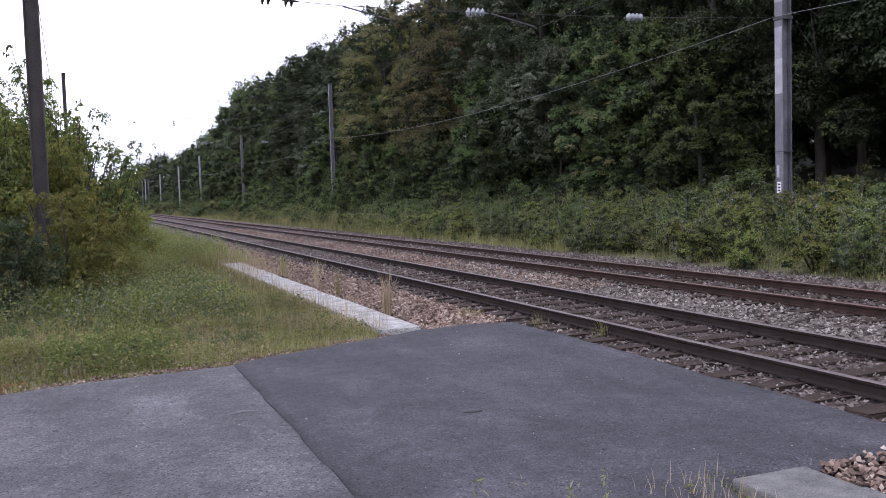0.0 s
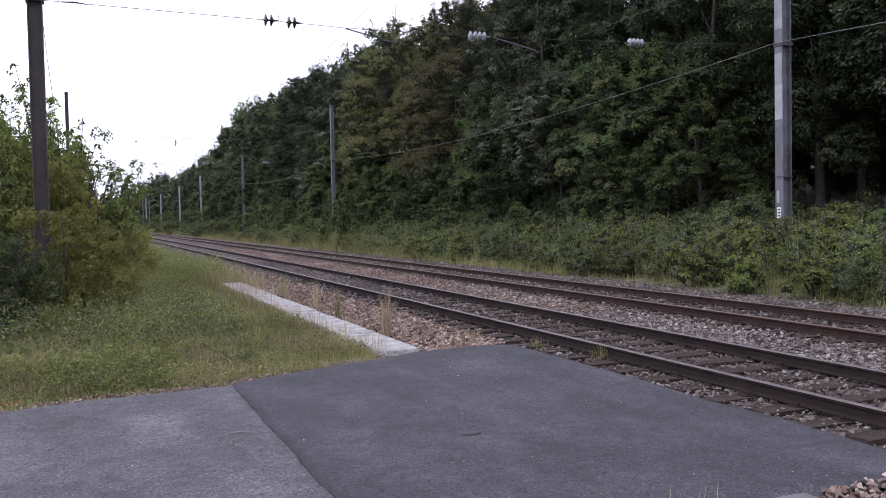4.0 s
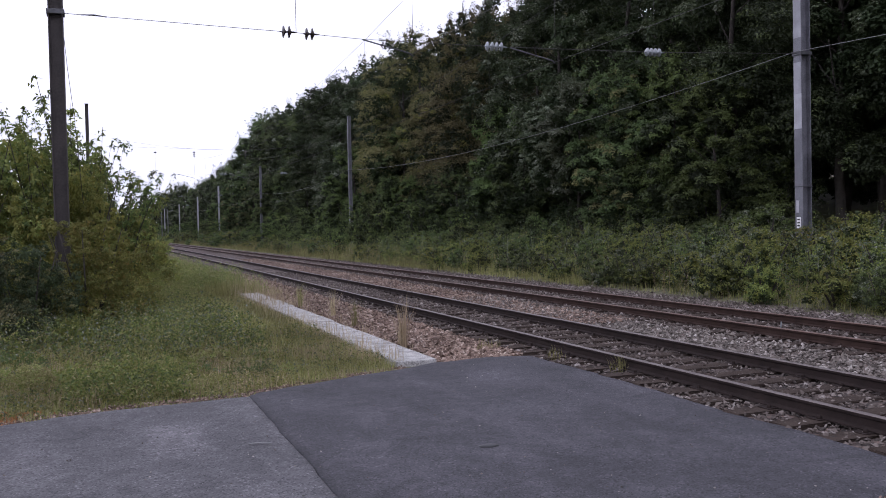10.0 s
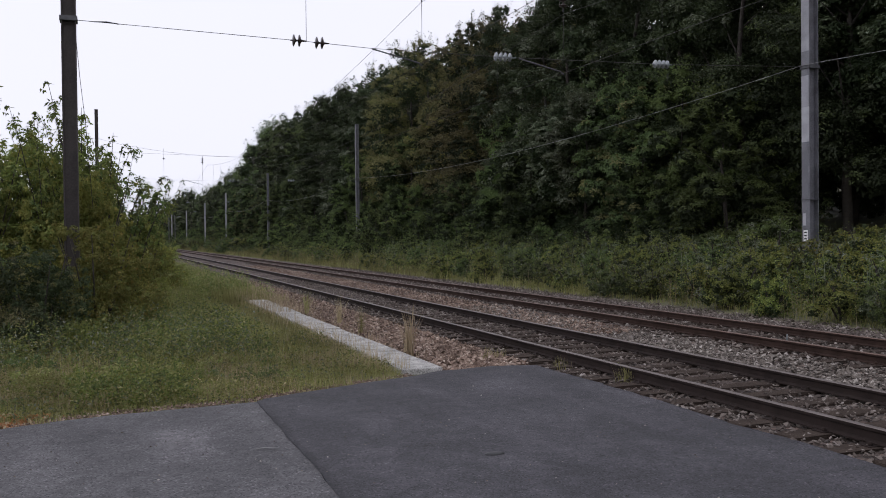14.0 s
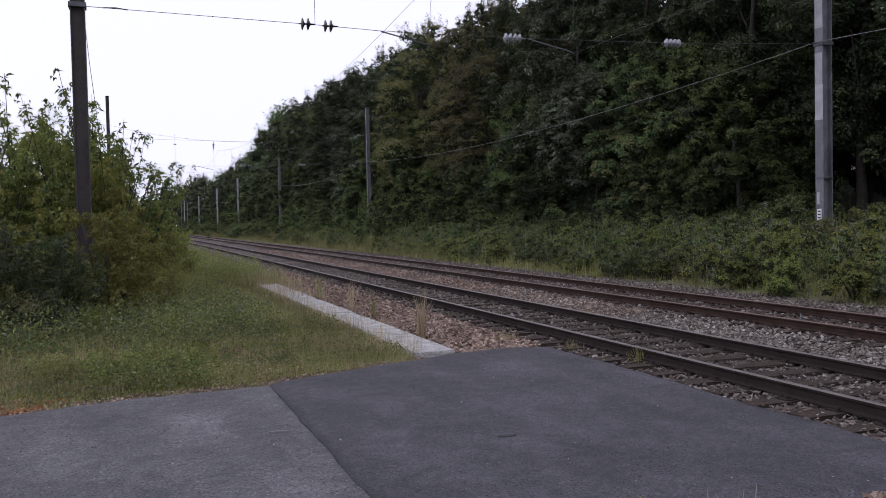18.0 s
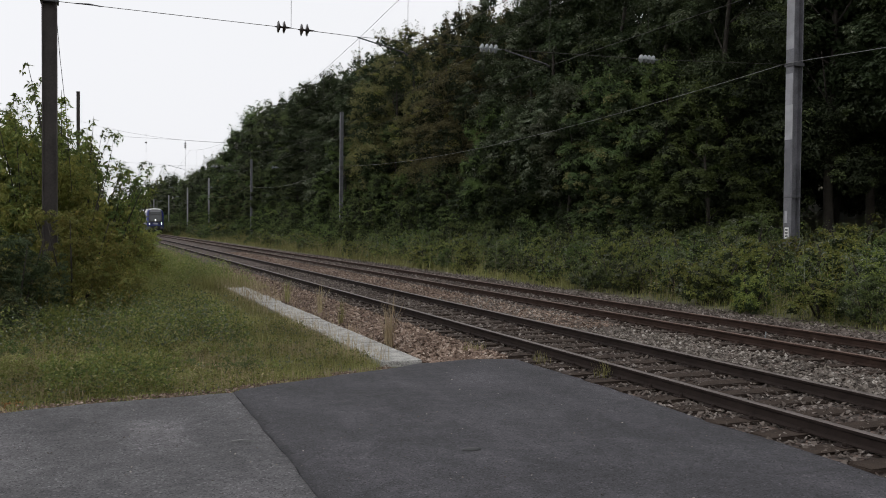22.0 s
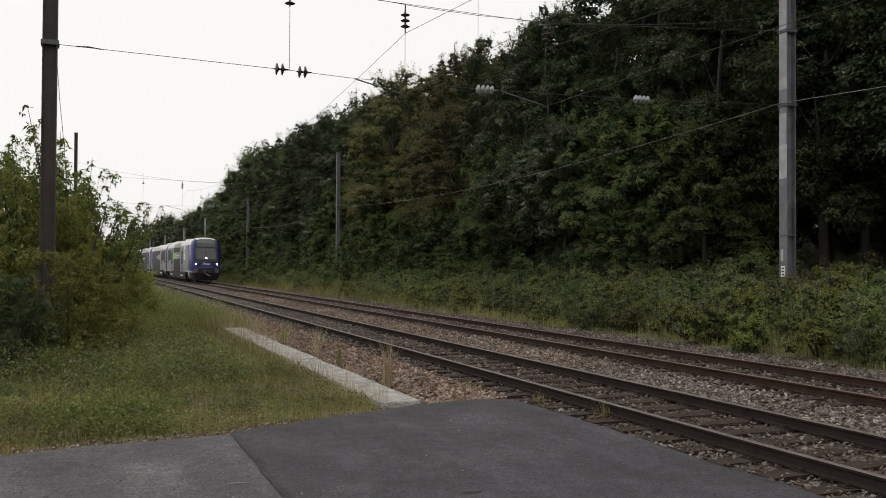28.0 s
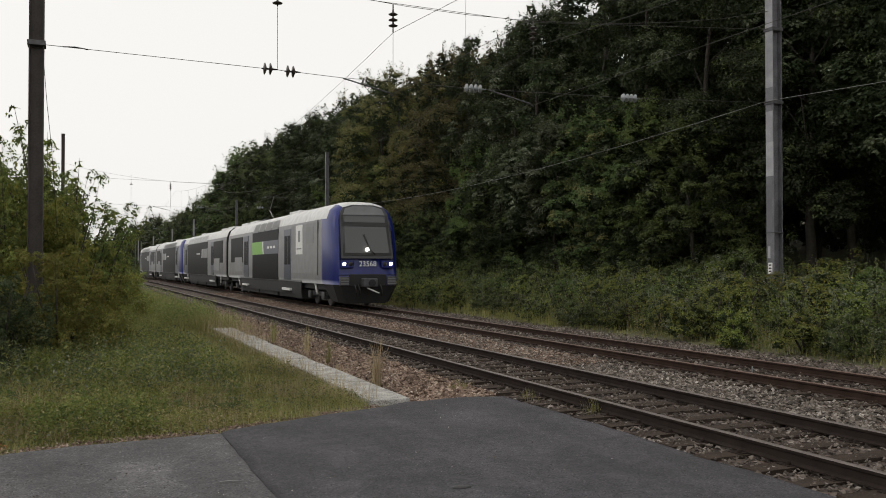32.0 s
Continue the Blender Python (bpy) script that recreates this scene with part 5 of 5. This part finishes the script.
def car(number="", green=True, label=""):
    t = thing("train_car", label, "train car", group="cars of the train")
    part("body", car_body(), [BLUE, SILVER, ROOF, UNDER], t)
    part("underframe", boxed(-1.2, 1.2, 0.9, CAR - 0.6, 0.72, 0.96), UNDER, t, "dark underframe")
    # front
    face = part("front_face", front_panel([(-1.07, 1.98), (1.07, 1.98), (1.05, 3.0), (0.99, 3.75), (0.84, 4.02), (0.45, 4.13), (-0.45, 4.13), (-0.84, 4.02), (-0.99, 3.75), (-1.05, 3.0)]), MASK, t, "dark grey front mask")
    part("windscreen", front_panel([(-0.9, 2.2), (0.9, 2.2), (0.86, 3.25), (-0.86, 3.25)], 0.02, 0.026), SCREEN, face, "large grey windscreen")
    for zz in ((2.1, 2.19), (3.26, 3.4)):
        part("screen_surround", front_panel([(-0.98, zz[0]), (0.98, zz[0]), (0.97, zz[1]), (-0.97, zz[1])], 0.02, 0.022), BLACK, face)
    for s in (-1, 1):
        part("screen_surround", front_panel([(s * 0.905, 2.12), (s * 0.985, 2.12), (s * 0.955, 3.7), (s * 0.87, 3.7)], 0.02, 0.02), BLACK, face)
    part("upper_window", front_panel([(-0.85, 3.42), (0.85, 3.42), (0.83, 3.66), (-0.83, 3.66)], 0.02, 0.026), SCREEN, face)
    part("header_panel", front_panel([(-0.86, 3.72), (0.86, 3.72), (0.76, 3.98), (0.4, 4.08), (-0.4, 4.08), (-0.76, 3.98)], 0.02, 0.024), GREY_FACE, face, "grey panel over the windscreen")
    part("wiper", tubed([(0.28, -0.08, 2.14), (0.1, 0.0, 2.36), (-0.1, 0.16, 2.95)], 0.016, 5), BLACK, face, "black windscreen wiper")
    part("centre_lamp", lathe([(0.07, -0.02), (0.07, 0.02), (0.03, 0.04)], 14, "Y", (-0.02, -0.02, 2.33)), HEADLIGHT, face, "bright centre lamp")
    part("lower_band", boxed(-1.15, 1.15, -0.03, 0.5, 0.9, 1.32, bevel=0.06), BLUE, t)
    # Dark block slightly proud of the band, standing in for a shaded recess.
    part("coupler_shade_panel", boxed(-0.76, 0.76, -0.045, 0.3, 0.88, 1.36, bevel=0.03), UNDER, t, "dark panel in place of a shaded recess round the coupler")
    part("nose_seam", boxed(-1.16, 1.16, -0.036, 0.4, 1.325, 1.345), BLACK, t)
    for s in (-1, 1):
        h = part("lamp_housing", boxed(s * 0.83 - 0.26, s * 0.83 + 0.26, -0.035, 0.1, 1.6, 1.9, bevel=0.03), BLUE, t)
        part("headlight", lathe([(0.02, -0.07), (0.066, -0.055), (0.08, 0.0)], 16, "Y", (s * 0.96, 0.0, 1.76)), HEADLIGHT, h, "lit white headlight")
        part("marker_lamp", lathe([(0.02, -0.055), (0.09, -0.045), (0.1, 0.0)], 16, "Y", (s * 0.70, 0.0, 1.76)), BLACK, h, "dark unlit marker lamp")
        g = part("buffer_grille", boxed(s * 0.96 - 0.19, s * 0.96 + 0.19, -0.14, 0.2, 0.92, 1.27, bevel=0.03), STEEL, t, "grey ribbed buffer block")
        for k in range(3):
            part("rib", boxed(s * 0.96 - 0.16, s * 0.96 + 0.16, -0.16, -0.135, 0.96 + 0.1 * k, 1.01 + 0.1 * k), GREY_FACE, g)
    ap = bmesh.new()
    q = [(-1.32, 0.3, 0.95), (-1.12, -0.02, 0.95), (1.12, -0.02, 0.95), (1.32, 0.3, 0.95), (-1.05, 0.5, 0.26), (-0.8, 0.25, 0.2), (0.8, 0.25, 0.2), (1.05, 0.5, 0.26), (-1.3, 1.9, 0.95), (1.3, 1.9, 0.95), (-1.0, 1.6, 0.26), (1.0, 1.6, 0.26)]
    vs = [ap.verts.new(p) for p in q]
    for f in ((0, 1, 5, 4), (1, 2, 6, 5), (2, 3, 7, 6), (8, 0, 4, 10), (3, 9, 11, 7), (4, 5, 6, 7), (10, 4, 7, 11), (0, 8, 9, 3), (0, 3, 2, 1)):
        ap.faces.new([vs[i] for i in f])
    bmesh.ops.recalc_face_normals(ap, faces=ap.faces)
    part("snowplough", ap, UNDER, t, "dark lower apron")
    c = part("coupler", boxed(-0.3, 0.3, -0.42, 0.1, 0.86, 1.2, bevel=0.05), STEEL, t, "grey automatic coupler")
    part("coupler_face", lathe([(0.14, -0.06), (0.14, 0.03), (0.08, 0.05)], 14, "Y", (0.05, -0.43, 1.02)), UNDER, c)
    part("coupler_bar", tubed([(-0.1, -0.3, 0.82), (0.35, -0.42, 0.62)], 0.03, 6), WHITE, c)
    for s in (-0.55, -0.4, 0.5):
        part("hose", tubed([(s, -0.1, 0.95), (s + 0.03, -0.22, 0.7), (s + 0.05, -0.12, 0.5)], 0.025, 6), BLACK, c)
    if number:
        me = text_mesh(number, 0.29)
        me.materials.append(NUMBER_WHITE)
        part("number", me, NUMBER_WHITE, t, "white fleet number").matrix_basis = pose(0.0, -0.03, 1.76, 90, 0, 0)
    # flanks
    w0 = 10.2 if green else 4.8
    for s in (-1, 1):
        part("cab_line", slab(2.3, 2.36, 1.3, 3.6, 1.415, 0.014, 0, s), BLACK, t)
        if green:
            part("cab_panel", slab(2.4, 7.2, 1.36, 3.5, 1.411, 0.012, 0, s), SILVER, t)
            part("cab_window", slab(3.0, 4.4, 2.65, 3.35, 1.42, 0.01, 0, s), GREY_FACE, t)
            p = part("notice", slab(5.0, 6.3, 2.2, 3.5, 1.42, 0.01, 0, s), WHITE, t, "white notice with a grey drawing")
            part("bar", slab(5.45, 5.85, 2.75, 3.25, 1.43, 0.006, 0, s), GREY_FACE, p)
            part("bar", slab(5.2, 6.1, 2.42, 2.48, 1.43, 0.006, 0, s), GREY_FACE, p)
        for y0 in ((7.35, 18.4) if green else (2.9, 18.9)):
            d = part("door", slab(y0, y0 + 1.5, 1.05, 3.4, 1.412, 0.01, 0, s), DOOR, t, "dark blue double door")
            for e in (0.14, 0.8):
                part("door_pane", slab(y0 + e, y0 + e + 0.55, 1.75, 3.1, 1.42, 0.008, 0, s), DARK_GLASS, d)
            part("step", boxed(*sorted((s * 1.25, s * 1.5)), y0 - 0.1, y0 + 1.6, 0.55, 0.66, bevel=0.015), WHITE, d, "pale folding step")
        part("upper_window_band", slab(w0, 17.1, 2.98, 3.5, 1.412, 0.012, 0, s), DARK_GLASS, t)
        part("lower_window_band", slab(w0, 17.1, 1.0, 2.3, 1.412, 0.012, 0, s), DARK_GLASS, t)
        for k in range(4 if green else 7):
            bm = bmesh.new()
            y0 = w0 + 0.2 + 1.7 * k
            q = [(1.405, y0, 3.5), (1.405, y0 + 1.45, 3.5), (1.24, y0 + 1.45, 3.96), (1.24, y0, 3.96)]
            vs = [bm.verts.new((s * (x + 0.012), y, z + 0.008)) for x, y, z in q]
            bm.faces.new(vs)
            bmesh.ops.solidify(bm, geom=bm.faces[:], thickness=0.008)
            part("roof_window", bm, ROOF_PANE, t)
        part("livery_patch", slab(14.1, 17.1, 2.3, 2.98, 1.412, 0.011, 0.35, s), GREEN if green else SILVER, t)
        part("livery_patch", slab(w0, 13.8, 2.3, 2.98, 1.412, 0.010, 0.0, s), DOOR if green else DARK_GLASS, t)
        for k in range(3):
            part("bar", slab(10.9 + 0.75 * k, 11.4 + 0.75 * k, 2.58, 2.7, 1.424, 0.005, 0, s), WHITE, t)
        part("white_stripe", slab(13.85, 14.08, 2.3, 2.98, 1.424, 0.006, 0.35, s), WHITE, t)
        part("end_window_band", slab(20.3, 24.6, 1.9, 3.4, 1.412, 0.012, 0, s), DARK_GLASS, t)
        part("livery_patch", slab(20.4, 23.0, 1.35, 2.2, 1.414, 0.014, 0.2, s), SILVER, t)
        part("skirt", slab(5.4, 21.2, 0.42, 1.02, 1.36, 0.02, 0, s), UNDER, t)
        part("skirt_edge", slab(5.4, 21.2, 0.98, 1.05, 1.385, 0.015, 0, s), GREY_FACE, t)
    for y0 in (8.5, 19.5, 22.5):
        part("roof_unit", boxed(-0.75, 0.75, y0, y0 + 2.2, 4.2, 4.36, bevel=0.05), ROOF, t)
    # Added dark boxes stand in for shade under the floor and hide the grass.
    for y0, y1 in ((5.6, 10.5), (10.8, 15.6), (15.9, 21.0)):
        part("underfloor_fill", boxed(-1.3, 1.3, y0, y1, 0.22, 0.72, bevel=0.05), UNDER, t, "dark box added to fill the shaded gap under the floor")
    bogie(t, 3.7)
    bogie(t, 22.9)
    part("gangway", boxed(-0.9, 0.9, CAR - 0.3, CAR + 0.1, 0.9, 3.9), UNDER, t)
    return t


def pantograph(t, y):
    p = part("pantograph", boxed(-0.5, 0.5, y - 0.5, y + 0.5, 4.3, 4.4, bevel=0.02), STEEL, t, "raised single-arm pantograph")
    part("lower_arm", tubed([(0, y - 0.5, 4.38), (0, y + 0.8, 4.95)], 0.035, 6), WIRE_PALE, p, "pale lower arm")
    part("upper_arm", tubed([(0, y + 0.8, 4.95), (0, y - 0.3, 5.66)], 0.02, 6), WIRE_PALE, p, "pale upper arm")
    part("contact_strip", tubed([(-0.75, y - 0.3, 5.55), (-0.55, y - 0.3, 5.68), (0.55, y - 0.3, 5.68), (0.75, y - 0.3, 5.55)], 0.018, 6), STEEL, p)


# ---- build ----
ground()
paving("asphalt_old", -14, 1.5, lambda x: 3.4, ASPHALT_OLD, -0.153, "older pale worn asphalt path")
paving("asphalt_new", 1.503, 5.75, lambda x: 4.52 if x > 3.68 else 3.9, ASPHALT_NEW, -0.15, "newer dark asphalt crossing apron up to the rail")
kerb(11.75, 46, "weathered pale concrete platform kerb along the ballast", CONCRETE)
kerb(-6, 4.5, "stained concrete kerb end before the asphalt", CONCRETE_OLD)
ballast_bed()
track(TRACK_1, [RAIL_SIDE, RAIL_TOP], "railway track with worn brown rails on wooden sleepers")
track(TRACK_2, [RAIL_RUST, RUST_TOP], "railway track with rusty rails on wooden sleepers")
catenary()
cars = []
cars.append(car("23568", True, "blue-nosed silver double-deck train car with lit headlights"))
pantograph(cars[0], 18.6)
cars[0].scale = (1.03, 1.0, 1.025)
cars.append(car("", False, "silver double-deck train car with dark window bands"))
cars[1].scale = (1.03, 1.0, 1.025)
for o in (2, 3):
    cars.append(copy_thing(cars[1], Matrix()))
woods()
wood_edge()
left_side()
stones("ballast_stones_pink", "pinkish-brown crushed ballast stones beside the near track", 4.36, 5.75, 11.9, 42, 14000, STONES_PINK, 0.042, 51)
stones("ballast_stones_track", "brown-grey ballast stones between the near rails", 5.75, 8.4, 1, 40, 24000, STONES_DULL, 0.03, 52)
stones("ballast_stones_grey", "pale grey ballast stones between the two tracks", 8.3, 9.7, 1, 22, 13000, STONES_GREY, 0.033, 53)
stones("ballast_stones_middle", "reddish-brown ballast stones further along between the tracks", 8.3, 9.7, 15, 62, 12000, STONES_PINK, 0.036, 56)
stones("ballast_stones_far", "dull brown ballast stones of the far track and its shoulder", 9.6, 15.0, 4, 60, 42000, STONES_DULL, 0.035, 54)
stones("ballast_stones_corner", "pinkish stones heaped beside the short kerb", 4.5, 5.7, 0.5, 4.62, 2600, STONES_PINK, 0.03, 55, 0.8, 0.045)


def path_details():
    """Loose grit, a twig and a tar spot on the asphalt."""
    rng = np.random.default_rng(61)
    octa = np.array([(1, 0, 0), (-1, 0, 0), (0, 1, 0), (0, -1, 0), (0, 0, 1), (0, 0, -1)], float)
    of = np.array([(0, 2, 4), (2, 1, 4), (1, 3, 4), (3, 0, 4), (2, 0, 5), (1, 2, 5), (3, 1, 5), (0, 3, 5)])
    for name, label, n, size, edge in (("path_grit", "pale grit scattered on the asphalt", 900, 0.007, False), ("edge_gravel", "brown dirt and gravel along the path's edge", 3600, 0.014, True)):
        x = rng.uniform(-8, 5.6 if not edge else 3.8, n)
        far = np.array([edge_far(k) for k in x])
        y = far + rng.normal(size=n) * 0.1 + 0.02 if edge else 4.6 + (far - 4.7) * rng.uniform(0, 1, n)
        s = size * rng.uniform(0.4, 1.5, n)
        v = octa[None] * s[:, None, None] * np.array([1, 0.8, 0.6]) + rng.normal(size=(n, 6, 3)) * s[:, None, None] * 0.25
        v = v + np.stack([x, y, np.full(n, -0.148 if not edge else -0.165)], 1)[:, None]
        f = (of[None] + 6 * np.arange(n)[:, None, None]).reshape(-1, 3)
        mat = STONES_GREY if not edge else STONES_PINK
        tagged(part(name, raw(name, v.reshape(-1, 3), f, [mat]), mat), label, "gravel", kind="stuff")
    t = part("twig", tubed([(1.14, 7.95, -0.145), (1.22, 7.93, -0.135), (1.34, 7.9, -0.143)], [0.006, 0.007, 0.004], 5), WIRE_PALE)
    tagged(t, "pale dry twig lying on the asphalt", "twig")
    t = part("tar_spot", lathe([(0.09, -0.002), (0.09, 0.006), (0.06, 0.012), (0.001, 0.013)], 12), BLACK)
    t.matrix_basis = pose(3.03, 6.98, -0.148) @ Matrix.Diagonal((1.0, 0.7, 1, 1))
    tagged(t, "small black tar spot on the asphalt", "stain")


path_details()
peg = part("marker_peg", lathe([(0.012, -0.2), (0.012, 0.02), (0.008, 0.03)], 8), GLASS_INS)
peg.matrix_basis = pose(10.98, 12.4, -0.06, 4, 3, 0)
tagged(peg, "short pale survey peg between the rails", "peg")


def platform_lamp(x, y, h):
    t = thing("platform_lamp", "distant slim grey station lamp post", "lamp post", pose(x, y, ground_z(x, y)), "station lamp posts")
    part("post", tubed([(0, 0, -0.1), (0, 0, h * 0.5), (0, 0, h)], [0.11, 0.09, 0.07], 8), MAST_GREY, t)
    part("arm", tubed([(0, 0, h - 0.05), (-0.6, 0, h + 0.15), (-1.3, 0, h + 0.15)], 0.05, 6), MAST_GREY, t)
    part("lamp_head", boxed(-1.8, -1.2, -0.15, 0.15, h + 0.08, h + 0.24, bevel=0.04), MAST_GREY, t)


for lx, ly, lh in ((13.6, 238, 7.5), (15.6, 246, 8.0), (12.6, 262, 7.5)):
    platform_lamp(lx, ly, lh)


def motions():
    """The train rolls in along the far track, picking up speed."""
    for k, c in enumerate(cars):
        rows = []
        for i in range(65):
            t = i * 0.5
            head = 158.4 + 10.4 * (22 - t) - 0.2 * (22 - t) ** 2
            y = head + (0, 2 * CAR + 0.3, 2 * CAR + 1.0, 4 * CAR + 1.3)[k]
            back = k % 2
            mid = y + (-13 if back else 13)
            turn = math.degrees(math.atan(0.94e-4 * max(0, mid - 6.4)))
            rows.append((t, pose(TRACK_2 + bend(y), y, 0, 0, 0, turn + (180 if back else 0))))
        walk(c, rows)


motions()
